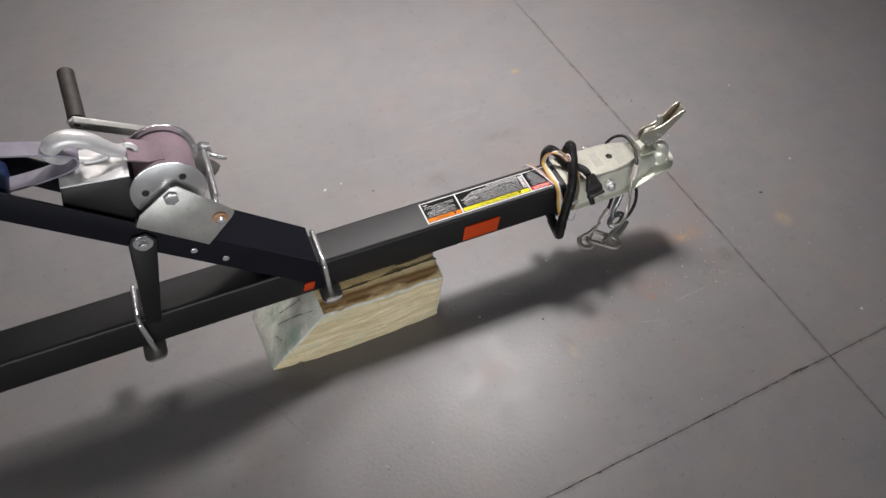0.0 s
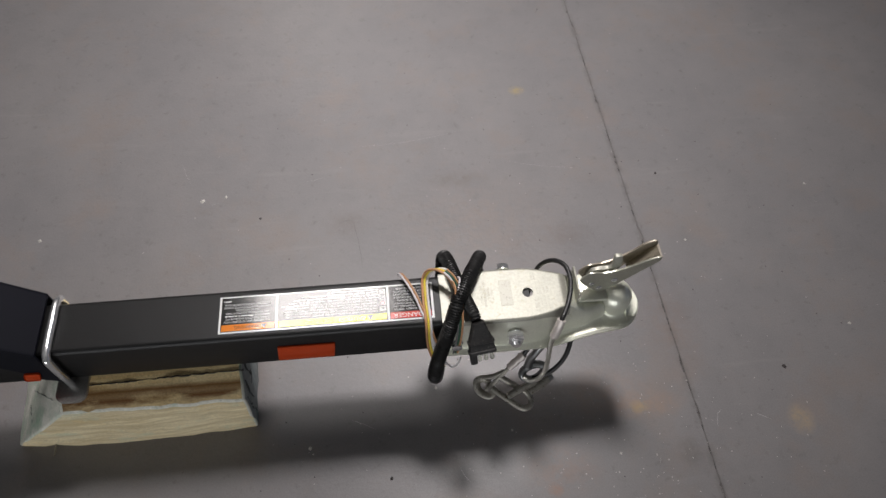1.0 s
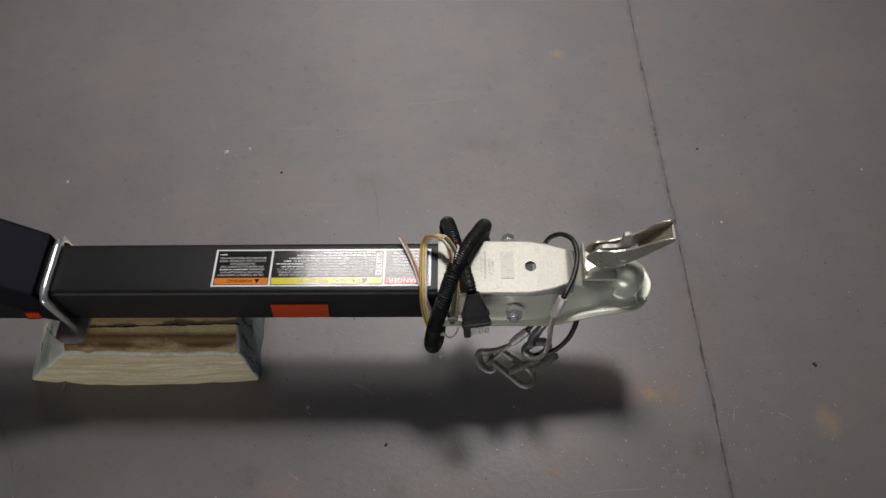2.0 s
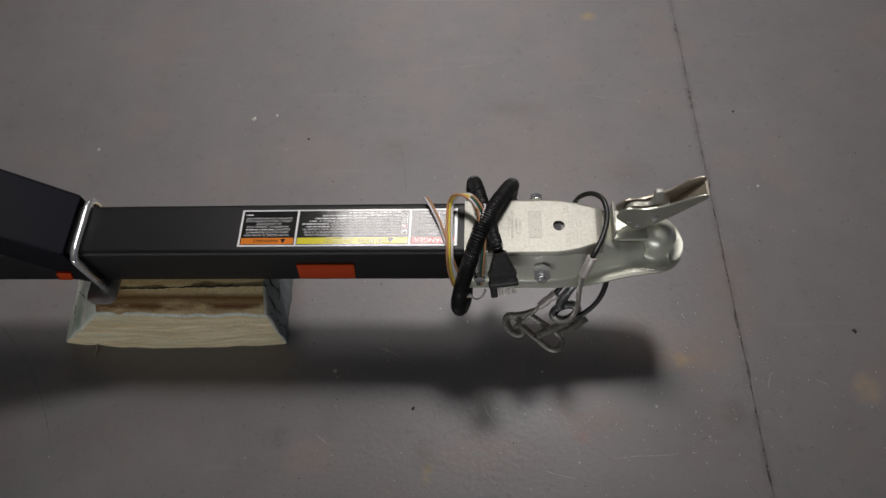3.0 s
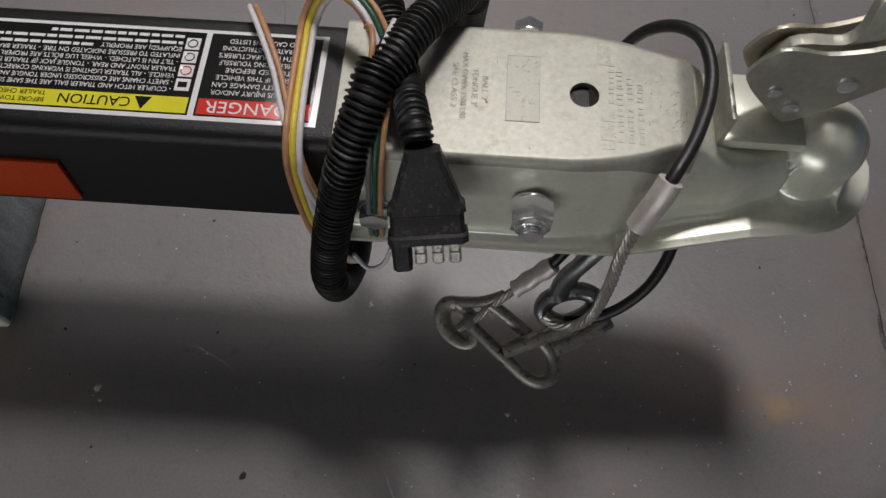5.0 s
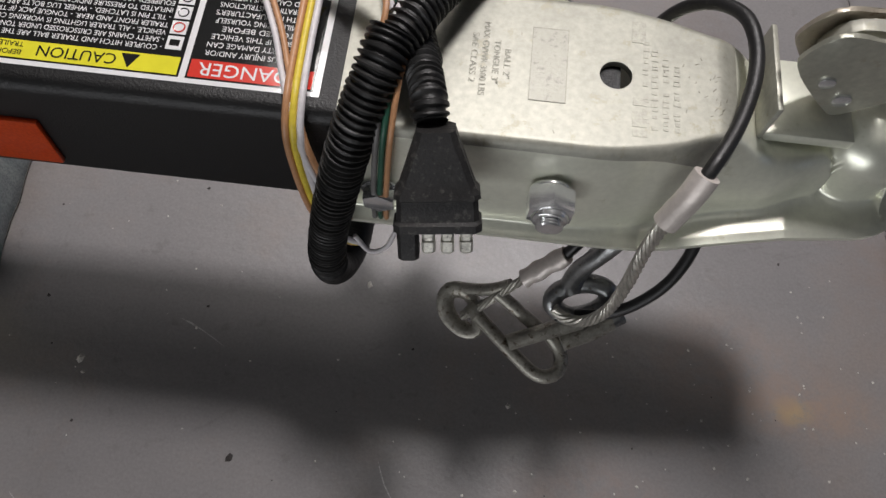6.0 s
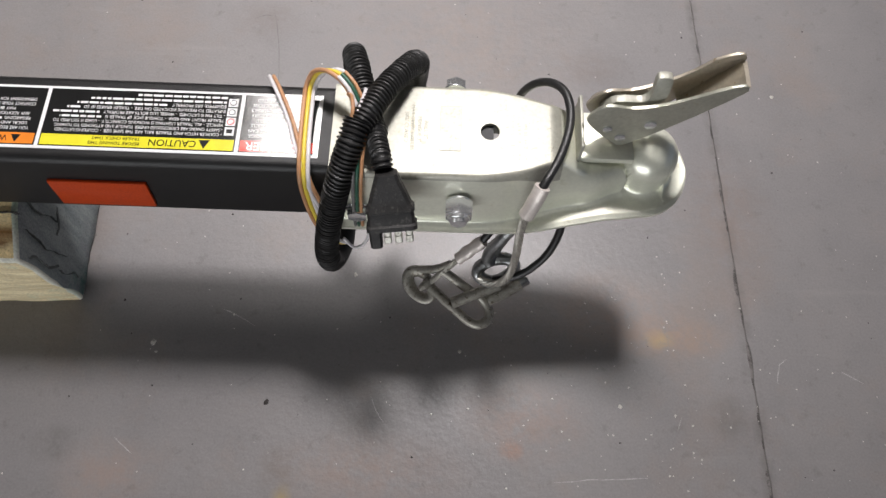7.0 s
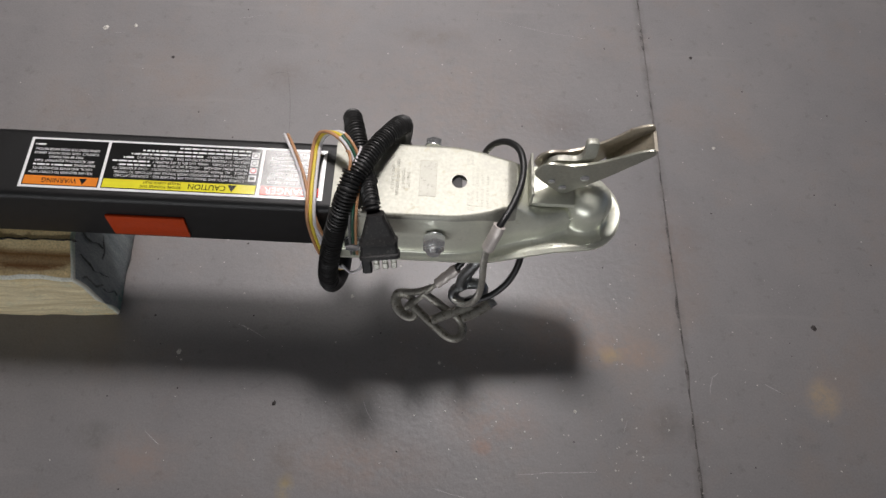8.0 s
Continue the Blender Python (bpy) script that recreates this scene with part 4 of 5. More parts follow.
def bolt_pair(x, z, nut_side, rise=0.0):
    """A cross bolt through coupler and tongue: hex head on one side, lock nut and thread on the other."""
    for side, is_nut in ((-1, nut_side < 0), (1, nut_side > 0)):
        y = side * 0.0458
        x, z = x - 0.005 * (side > 0), z + rise * (side > 0)
        bm = bmesh.new()
        rod(bm, (x, y, z), (x, y + side * 0.0022, z), 0.0098, seg=28, bevel=0.0006)
        nut = part("washer", bm, CHROME, coupler)
        bm = bmesh.new()
        if is_nut:
            hexagon(bm, (x, y + side * 0.0020, z), (0, side, 0), 0.0208, 0.0125, 0.0012)
            part("lock_nut", bm, CHROME, coupler, smooth=30)
            bm = bmesh.new()
            rod(bm, (x, y + side * 0.0142, z), (x, y + side * 0.0172, z), 0.0090, 0.0082, seg=28, bevel=0.0007)
            part("nut_collar", bm, CHROME, coupler)
            bm = bmesh.new()
            for j in range(3):
                rod(bm, (x, y + side * (0.0166 + 0.0014 * j), z), (x, y + side * (0.0173 + 0.0014 * j), z), 0.0056, 0.0063, seg=24)
                rod(bm, (x, y + side * (0.0173 + 0.0014 * j), z), (x, y + side * (0.0180 + 0.0014 * j), z), 0.0063, 0.0056, seg=24)
            part("thread_end", bm, CHROME, coupler)
        else:
            hexagon(bm, (x, y + side * 0.0026, z), (0, side, 0), 0.0150, 0.0072)
            part("bolt_head", bm, CHROME, coupler, smooth=30)


bolt_pair(-0.022, 0.250, -1, 0.013)
bolt_pair(-0.103, 0.232, 1)


def build_latch():
    # bracket: base plate on the neck and an upright plate across it
    bm = bmesh.new()
    box(bm, (0.0722, -0.0125, 0.2585), (0.1145, 0.030, 0.2650), 0.0008)
    part("latch_base", bm, LIGHTENED_ZINC, coupler)
    bm = bmesh.new()
    box(bm, (0.0690, -0.0145, 0.2585), (0.0716, 0.032, 0.2865), 0.0006)
    part("latch_plate", bm, ZINC, coupler, "upright zinc latch plate")
    outline = [(0.0690, 0.301), (0.0700, 0.310), (0.0765, 0.322), (0.086, 0.3235), (0.100, 0.320), (0.126, 0.328), (0.166, 0.3555), (0.172, 0.3490), (0.171, 0.3455), (0.138, 0.305), (0.104, 0.270), (0.098, 0.271)]
    outline = rounded(rounded(outline))
    bm = bmesh.new()
    prism(bm, outline, -0.0030, -0.0006, 0.0004)
    lever = part("latch_lever", bm, LEVER, coupler, "raised zinc latch lever")
    bm = bmesh.new()
    prism(bm, [(x, z + (0.004 if x > 0.15 else 0)) for x, z in outline], 0.0206, 0.0230, 0.0004)
    for v in bm.verts:
        v.co.y -= 0.011 * min(1.0, max(0.0, (0.150 - v.co.x) / 0.07))
    part("lever_side", bm, LEVER_INSIDE, lever, "inner channel of the lever, brown floor reflection in its colour")
    bm = bmesh.new()
    prism(bm, [(0.138, 0.305), (0.1715, 0.3455), (0.1725, 0.3500), (0.1697, 0.3500), (0.1680, 0.3460), (0.1365, 0.3075)], -0.0008, 0.0208)
    part("lever_web", bm, LEVER_INSIDE, lever, "inner channel of the lever, brown floor reflection in its colour")
    # trigger between the lever's sides
    bm = bmesh.new()
    prism(bm, rounded([(0.077, 0.302), (0.080, 0.314), (0.086, 0.3205), (0.096, 0.3215), (0.105, 0.3205), (0.1100, 0.3235), (0.1115, 0.331), (0.1110, 0.3425), (0.1135, 0.3445), (0.1205, 0.3445), (0.1232, 0.3425),
               (0.1228, 0.330), (0.119, 0.317), (0.108, 0.310), (0.092, 0.312), (0.086, 0.302)]), 0.0030, 0.0092, 0.0006)
    for v in bm.verts:
        v.co.y += max(0.0, v.co.z - 0.326) * 0.25
    part("trigger", bm, ZINC, lever, "bright curved latch trigger", smooth=30)
    for x, z, r in ((0.117, 0.302, 0.0046), (0.099, 0.283, 0.0042), (0.087, 0.294, 0.0036)):
        bm = bmesh.new()
        rod(bm, (x, -0.0045, z), (x, 0.0135, z), r, seg=20, bevel=0.0008)
        part("rivet", bm, CHROME, lever)


build_latch()

# ---- winch stand ----
stand = thing("winch_stand", (-0.66, YC, TOP), "sloping black steel winch stand clamped to the tongue", "winch stand")


def build_stand():
    lo, hi = YC - 0.0435, YC + 0.0435
    side = [(-0.653, 0.289), (-1.22, 0.801), (-1.25, 0.765), (-0.722, 0.276), (-0.690, 0.245), (-0.672, 0.214), (-0.653, 0.204)]
    for y0, y1 in ((lo - 0.003, lo), (hi, hi + 0.003)):
        bm = bmesh.new()
        prism(bm, side, y0, y1, 0.0005)
        part("side_plate", bm, STAND_PAINT, stand)
    bm = bmesh.new()
    prism(bm, [(-0.6532, 0.2888), (-0.8950, 0.5074), (-0.8978, 0.5044), (-0.6532, 0.2850)], lo, hi)
    part("top_plate", bm, STAND_PAINT, stand)
    for x, z in ((-0.848, 0.422), (-0.805, 0.380)):
        bm = bmesh.new()
        rod(bm, (x, lo - 0.0055, z), (x, lo - 0.003, z), 0.006, seg=18, bevel=0.0008)
        part("plug", bm, CHROME, stand, "bright round bolt end")
    # brace down to the tongue
    bm = bmesh.new()
    prism(bm, [(-0.936, 0.478), (-0.925, 0.496), (-0.903, 0.496), (-0.892, 0.478), (-0.950, 0.270), (-0.977, 0.270)], lo - 0.0085, lo - 0.0040, 0.0005)
    part("brace", bm, BLACK_PAINT, stand)
    bm = bmesh.new()
    rod(bm, (-0.913, lo - 0.0105, 0.480), (-0.913, lo - 0.0085, 0.480), 0.0155, seg=28, bevel=0.0006)
    rod(bm, (-0.913, lo - 0.0120, 0.480), (-0.913, lo - 0.0105, 0.480), 0.0150, seg=28)
    hexagon(bm, (-0.913, lo - 0.0120, 0.480), (0, -1, 0), 0.0150, 0.0085)
    part("brace_bolt", bm, CHROME, stand, "large bright bolt and washer", smooth=30)
    # black bracket behind the winch
    bm = bmesh.new()
    prism(bm, [(-0.992, 0.580), (-0.981, 0.617), (-0.888, 0.605), (-0.876, 0.475)], YC - 0.038, YC + 0.038, 0.002)
    part("bracket", bm, BLACK_PAINT, stand)
    # thin pale sheet laid over the black bracket's top face
    bm = bmesh.new()
    prism(bm, [(-0.981, 0.6172), (-0.888, 0.6052), (-0.888, 0.6082), (-0.981, 0.6202)], YC - 0.037, YC + 0.038, 0.0006)
    part("bracket_top", bm, PALE_ZINC, stand, "pale grey top of the bracket")


build_stand()


def u_bolt(x, group="u-bolts on the tongue"):
    ob = thing("u_bolt", (x, YC, TOP - 0.083), "bright zinc u-bolt with clamp plate round the tongue", "u-bolt", group)
    a, b, r = YC - 0.0475, YC + 0.0475, 0.0052
    lo, top = 0.180, TOP + 0.0055
    pts = [(x, a, lo), (x, a, 0.20), (x, a, top - 0.016), (x, a + 0.004, top - 0.005), (x, a + 0.015, top), (x, YC, top + 0.0005),
           (x, b - 0.015, top), (x, b - 0.004, top - 0.005), (x, b, top - 0.016), (x, b, 0.20), (x, b, lo)]
    bm = bmesh.new()
    tube(bm, pts, r, 16, 0.003)
    part("rod", bm, CHROME, ob)
    bm = bmesh.new()
    ends = [(sx * (0.008 + 0.013 * math.cos(a)), sy * (0.060 + 0.013 * math.sin(a))) for sx, sy, way in ((1, 1, 1), (-1, 1, -1), (-1, -1, 1), (1, -1, -1)) for a in [radians(q) for q in (0, 22, 45, 67, 90)][::way]]
    low = [bm.verts.new((x + px, YC + py, TOP - 0.0885)) for px, py in ends]
    high = [bm.verts.new((x + px, YC + py, TOP - 0.0830)) for px, py in ends]
    bm.faces.new(low[::-1])
    bm.faces.new(high)
    for j in range(len(low)):
        bm.faces.new((low[j], low[(j + 1) % len(low)], high[(j + 1) % len(low)], high[j]))
    part("clamp_plate", bm, CLAMP, ob)
    for y in (a, b):
        bm = bmesh.new()
        hexagon(bm, (x, y, TOP - 0.0885), (0, 0, -1), 0.0155, 0.0085)
        part("nut", bm, CHROME, ob, smooth=30)
    return ob


u_bolt(-0.643)
u_bolt(-0.987)

# ---- winch ----
winch = thing("hand_winch", (-0.86, YC, 0.5), "zinc hand winch with lilac strap and brown crank grip", "winch")


def build_winch():
    cx, cz = -0.846, 0.578
    plate = [(-0.912, 0.535), (-0.900, 0.556), (-0.842, 0.594), (-0.832, 0.594), (-0.772, 0.520), (-0.766, 0.508), (-0.772, 0.498), (-0.822, 0.450)]
    for y0, y1 in ((YC - 0.058, YC - 0.055), (YC + 0.055, YC + 0.058)):
        bm = bmesh.new()
        prism(bm, plate, y0, y1, 0.0006)
        part("side_plate", bm, WINCH_ZINC, winch)
    bm = bmesh.new()
    prism(bm, [(-0.912, 0.5335), (-0.8225, 0.4480), (-0.8200, 0.4505), (-0.9095, 0.5360)], YC - 0.0552, YC + 0.0552)
    part("base_plate", bm, WINCH_ZINC, winch)
    for y0, y1 in ((YC - 0.046, YC - 0.043), (YC + 0.043, YC + 0.046)):
        bm = bmesh.new()
        rod(bm, (cx, y0, cz), (cx, y1, cz), 0.056, seg=48, bevel=0.0008)
        part("drum_flange", bm, CHROME, winch)
    # dark discs in place of the shade inside the flange's holes
    for a in (40, 165, 280):
        x, z = cx + 0.034 * math.cos(radians(a)), cz + 0.034 * math.sin(radians(a))
        bm = bmesh.new()
        rod(bm, (x, YC - 0.0475, z), (x, YC - 0.0455, z), 0.0055, seg=14)
        part("flange_hole_disc", bm, DARK_SPLIT_HOLE, winch, "dark disc standing for a round hole")
    bm = bmesh.new()
    rod(bm, (cx, YC - 0.066, cz), (cx, YC + 0.082, cz), 0.0075, seg=20, bevel=0.001)
    hexagon(bm, (cx, YC - 0.0585, cz), (0, -1, 0), 0.020, 0.008)
    part("axle", bm, CHROME, winch, smooth=30)
    # wound strap and its run to the hook
    bm = bmesh.new()
    rod(bm, (cx, YC - 0.042, cz), (cx, YC + 0.042, cz), 0.046, seg=48, bevel=0.002)
    line = smooth_line([(cx + 0.010, YC, cz + 0.0455), (cx - 0.010, YC, cz + 0.0465), (-0.872, YC, 0.632), (-0.884, YC, 0.639)], 0.004)
    sweep(bm, line, lambda k: [(-0.025, -0.0012), (0.025, -0.0012), (0.025, 0.0012), (-0.025, 0.0012)])
    part("strap", bm, WEBBING, winch, "faded lilac winch strap")
    # tie bolt, ratchet pawl and its small lever
    bm = bmesh.new()
    rod(bm, (-0.790, YC - 0.070, 0.506), (-0.790, YC + 0.066, 0.506), 0.0058, seg=18, bevel=0.0008)
    part("tie_bolt", bm, CHROME, winch)
    bm = bmesh.new()
    rod(bm, (-0.790, YC - 0.0615, 0.506), (-0.790, YC - 0.0580, 0.506), 0.0115, seg=24, bevel=0.0006)
    part("tie_washer", bm, BROWN, winch, "brown washer")
    bm = bmesh.new()
    rod(bm, (-0.784, YC - 0.050, 0.545), (-0.784, YC + 0.070, 0.545), 0.005, seg=16)
    hexagon(bm, (-0.784, YC + 0.058, 0.545), (0, 1, 0), 0.024, 0.012)
    part("pawl_shaft", bm, CHROME, winch, smooth=30)
    bm = bmesh.new()
    tube(bm, [(-0.784, YC + 0.060, 0.545), (-0.770, YC + 0.052, 0.535), (-0.752, YC + 0.046, 0.530)], 0.0042, 10)
    part("pawl_lever", bm, CHROME, winch)
    # gear and crank on the far side
    bm = bmesh.new()
    for j in range(36):
        a = 2 * math.pi * j / 36
        m = Matrix.Translation((cx, YC + 0.066, cz)) @ Matrix.Rotation(-a, 4, "Y")
        box(bm, (0.026, -0.004, -0.0022), (0.031, 0.004, 0.0022), m=m)
    rod(bm, (cx, YC + 0.062, cz), (cx, YC + 0.070, cz), 0.0275, seg=48)
    part("gear", bm, GALV, winch)
    bm = bmesh.new()
    ahead = (Vector((-0.953, 0, 0.644)) - Vector((-0.835, 0, 0.575))).normalized()
    up = Vector((-ahead.z, 0, ahead.x)) * -1
    corner = [Vector((-0.838, 0, 0.576)), Vector((-0.953, 0, 0.642))]
    w = 0.011
    pts = [corner[0] + up * w, corner[1] + up * w, corner[1] + ahead * 0.008, corner[1] - up * w, corner[0] - up * w]
    prism(bm, [(p.x, p.z) for p in pts], YC + 0.088, YC + 0.092, 0.0008)
    crank = part("crank_arm", bm, WINCH_ZINC, winch)
    bm = bmesh.new()
    prism(bm, [((corner[0] + up * w).x, (corner[0] + up * w).z), ((corner[1] + up * w).x, (corner[1] + up * w).z), ((corner[1] + up * (w - 0.003)).x, (corner[1] + up * (w - 0.003)).z),
               ((corner[0] + up * (w - 0.003)).x, (corner[0] + up * (w - 0.003)).z)], YC + 0.078, YC + 0.0885)
    part("crank_lip", bm, WINCH_ZINC, crank)
    bm = bmesh.new()
    tube(bm, [(-0.947, YC + 0.086, 0.638), (-0.947, YC + 0.10, 0.639)], 0.005, 12)
    tube(bm, [(-0.947, YC + 0.097, 0.638), (-0.947, YC + 0.11, 0.640), (-0.950, YC + 0.193, 0.653), (-0.950, YC + 0.199, 0.654)], 0.0130, 20, 0.004)
    part("grip", bm, GRIP, crank, "dark brown cylindrical crank grip")


build_winch()

strap_hook = thing("strap_hook", (-0.93, YC, 0.66), "pale zinc hook joining the winch strap to a grey loop", "hook")
bm = bmesh.new()
line = smooth_line([(-0.893, 0.004, 0.642), (-0.908, 0.000, 0.655), (-0.930, -0.004, 0.684), (-0.952, -0.006, 0.697), (-0.972, -0.004, 0.692), (-0.984, 0.004, 0.674),
                    (-0.980, 0.012, 0.655), (-0.962, 0.016, 0.640), (-0.943, 0.014, 0.632)], 0.003)
n_hook = len(line)
sweep(bm, line, lambda k: circle(0.0098 * (1 - 0.55 * max(0, k / n_hook - 0.7) / 0.3) * (1 + 0.35 * math.sin(math.pi * k / n_hook)), 14))
part("hook", bm, PALE_ZINC, strap_hook)
bm = bmesh.new()
ring = [Vector((-0.886 + 0.010 * math.cos(a), YC + 0.004 * math.sin(a), 0.640 + 0.010 * math.sin(a))) for a in np.linspace(0, 2 * math.pi, 25)]
sweep(bm, ring, lambda k: circle(0.0046, 10), caps=False)
part("ring", bm, PALE_ZINC, strap_hook)
bm = bmesh.new()
line = smooth_line([(-0.915, 0.006, 0.640), (-0.935, 0.008, 0.636), (-0.950, 0.008, 0.640)], 0.003)
sweep(bm, line, lambda k: circle(0.0055, 10))
part("gate", bm, PALE_ZINC, strap_hook)

bow_strap = thing("bow_strap", (-1.02, YC, 0.65), "grey lilac webbing loop through the hook", "strap")
bm = bmesh.new()
line = smooth_line([(-1.105, 0.002, 0.728), (-1.06, 0.002, 0.708), (-1.00, 0.002, 0.688), (-0.962, 0.002, 0.672), (-0.952, 0.002, 0.660), (-0.962, 0.002, 0.647), (-1.00, 0.002, 0.640), (-1.05, 0.002, 0.638), (-1.105, 0.002, 0.645)], 0.005)
sweep(bm, line, lambda k: [(-0.015, -0.0014), (0.015, -0.0014), (0.015, 0.0014), (-0.015, 0.0014)])
part("web", bm, GREY_WEB, bow_strap)

bow_stop = thing("bow_stop", (-1.10, YC, 0.7), "dark blue rubber bow stop on the stand", "bow stop")
bm = bmesh.new()
prism(bm, [(-1.062, 0.672), (-1.050, 0.655), (-1.056, 0.628), (-1.075, 0.622), (-1.130, 0.660), (-1.120, 0.690)], YC - 0.030, YC + 0.030, 0.005)
part("lower_pad", bm, BLUE, bow_stop)
bm = bmesh.new()
prism(bm, [(-1.052, 0.728), (-1.042, 0.712), (-1.075, 0.690), (-1.140, 0.700), (-1.130, 0.760), (-1.09, 0.765)], YC - 0.020, YC + 0.040, 0.005)
part("upper_pad", bm, BLUE, bow_stop)

winch.location += Vector((0.002, 0.0, -0.013))
for upper in (strap_hook, bow_strap, bow_stop):
    upper.location += Vector((0.006, 0.0, -0.020))

# ---- wiring ----
harness = thing("wiring_harness", (-0.1, 0.0, TOP), "black corrugated wiring loom looped round tongue and coupler", "wiring loom")
R_LOOM = 0.0099
bm = bmesh.new()
upper_run = [(-0.064, 0.066, 0.225), (-0.060, 0.073, 0.252), (-0.060, 0.064, 0.277), (-0.069, 0.042, 0.2945), (-0.081, 0.019, 0.3030), (-0.0905, -0.001, 0.3060), (-0.098, -0.016, 0.3040)]
corrugated(bm, upper_run, R_LOOM, plain=((0.0, 0.30),))
part("loom_front", bm, LOOM, harness)
bm = bmesh.new()
lower_run = [(-0.0985, -0.0125, 0.3085), (-0.104, -0.028, 0.3005), (-0.113, -0.045, 0.278), (-0.121, -0.053, 0.247), (-0.1305, -0.060, 0.200), (-0.1345, -0.062, 0.162), (-0.132, -0.057, 0.142), (-0.127, -0.038, 0.134), (-0.125, -0.010, 0.138)]
corrugated(bm, lower_run, R_LOOM * 1.06, plain=((0.72, 1.0),))
part("loom_lower", bm, LOOM, harness, "split corrugated loom with a cut open end")
for k, (mat, dx, dy) in enumerate(((BROWN, -0.0045, 0.001), (GREEN, 0.0035, 0.0015), (WHITE, -0.0005, 0.0035), (BROWN, 0.0015, -0.002))):
    bm = bmesh.new()
    tube(bm, [(-0.1030 + dx, -0.0250 + dy, 0.3030), (-0.0985 + dx, -0.0120 + dy, 0.3105), (-0.0955 + dx * 1.6, -0.0040 + dy * 2, 0.3135 - 0.001 * k), (-0.0935 + dx * 2.4, 0.0030 + dy * 3, 0.3120 - 0.002 * k), (-0.0945 + dx * 3.0, 0.0090 + dy * 3, 0.3050 - 0.002 * k)], 0.0014, 8)
    part("wire", bm, mat, harness)
bm = bmesh.new()
back = [(-0.125, -0.010, 0.140), (-0.122, 0.020, 0.150), (-0.117, 0.052, 0.180), (-0.113, 0.070, 0.230), (-0.112, 0.074, 0.262), (-0.109, 0.064, 0.283), (-0.103, 0.042, 0.2895), (-0.095, 0.012, 0.2885), (-0.087, -0.014, 0.290)]
corrugated(bm, back, R_LOOM * 0.97, plain=((0.0, 0.35),))
part("loom_back", bm, LOOM, harness)
bm = bmesh.new()
corrugated(bm, [(-0.090, -0.004, 0.291), (-0.085, -0.022, 0.298), (-0.081, -0.038, 0.302), (-0.079, -0.047, 0.299)], 0.0080, pitch=0.0034)
part("loom_end", bm, LOOM, harness)
bm = bmesh.new()
tube(bm, [(-0.060, 0.066, 0.237), (-0.066, 0.060, 0.205), (-0.085, 0.040, 0.182), (-0.105, 0.010, 0.165), (-0.120, -0.008, 0.150)], R_LOOM * 0.98, 16)
part("loom_under", bm, LOOM, harness)


def flat_wires(points, mats, gap, r, flat, name="wire"):
    """Parallel wires side by side along a line; flat gives the side axis at a point of the line."""
    line = smooth_line(points, 0.003)
    for j, mat in enumerate(mats):
        off = (j - (len(mats) - 1) / 2) * gap
        bm = bmesh.new()
        own = []
        for k, q in enumerate(line):
            ahead = (line[min(k + 1, len(line) - 1)] - line[max(k - 1, 0)]).normalized()
            side = (flat - ahead * flat.dot(ahead)).normalized()
            own.append(q + side * off)
        sweep(bm, own, lambda k: circle(r, 10))
        part(name, bm, mat, harness)


flat_wires([(-0.099, 0.004, 0.299), (-0.105, 0.016, 0.306), (-0.113, 0.025, 0.309), (-0.123, 0.031, 0.307), (-0.134, 0.0345, 0.298), (-0.1405, 0.030, 0.2865), (-0.1420, 0.015, 0.2815), (-0.1420, -0.010, 0.2795),
            (-0.1410, -0.030, 0.2790), (-0.1410, -0.043, 0.268), (-0.1400, -0.048, 0.240), (-0.136, -0.053, 0.214), (-0.127, -0.058, 0.192), (-0.118, -0.056, 0.180)],
           (BROWN, YELLOW, WHITE), 0.0034, 0.0017, Vector((1, 0, 0)))
flat_wires([(-0.1765, 0.050, 0.270), (-0.172, 0.040, 0.282), (-0.163, 0.022, 0.285), (-0.154, 0.002, 0.2815), (-0.148, -0.016, 0.2790), (-0.142, -0.032, 0.2775), (-0.137, -0.0445, 0.262), (-0.130, -0.050, 0.232), (-0.121, -0.053, 0.205)],
           (WHITE, BROWN), 0.0032, 0.0015, Vector((1, 0, 0)))
flat_wires([(-0.113, 0.025, 0.3115), (-0.105, 0.016, 0.309), (-0.098, 0.004, 0.302), (-0.094, -0.006, 0.298)], (WHITE, GREEN, BROWN), 0.003, 0.0015, Vector((1, 0.3, 0)))
flat_wires([(-0.093, -0.006, 0.301), (-0.097, -0.026, 0.299), (-0.099, -0.046, 0.284), (-0.101, -0.053, 0.255), (-0.103, -0.052, 0.225), (-0.104, -0.050, 0.200)], (SHADED_WIRE, GREEN, BROWN), 0.003, 0.0014, Vector((1, 0, 0)))
flat_wires([(-0.118, -0.056, 0.190), (-0.110, -0.060, 0.180), (-0.101, -0.058, 0.183), (-0.096, -0.053, 0.196)], (WHITE,), 0.003, 0.0014, Vector((1, 0, 0)))


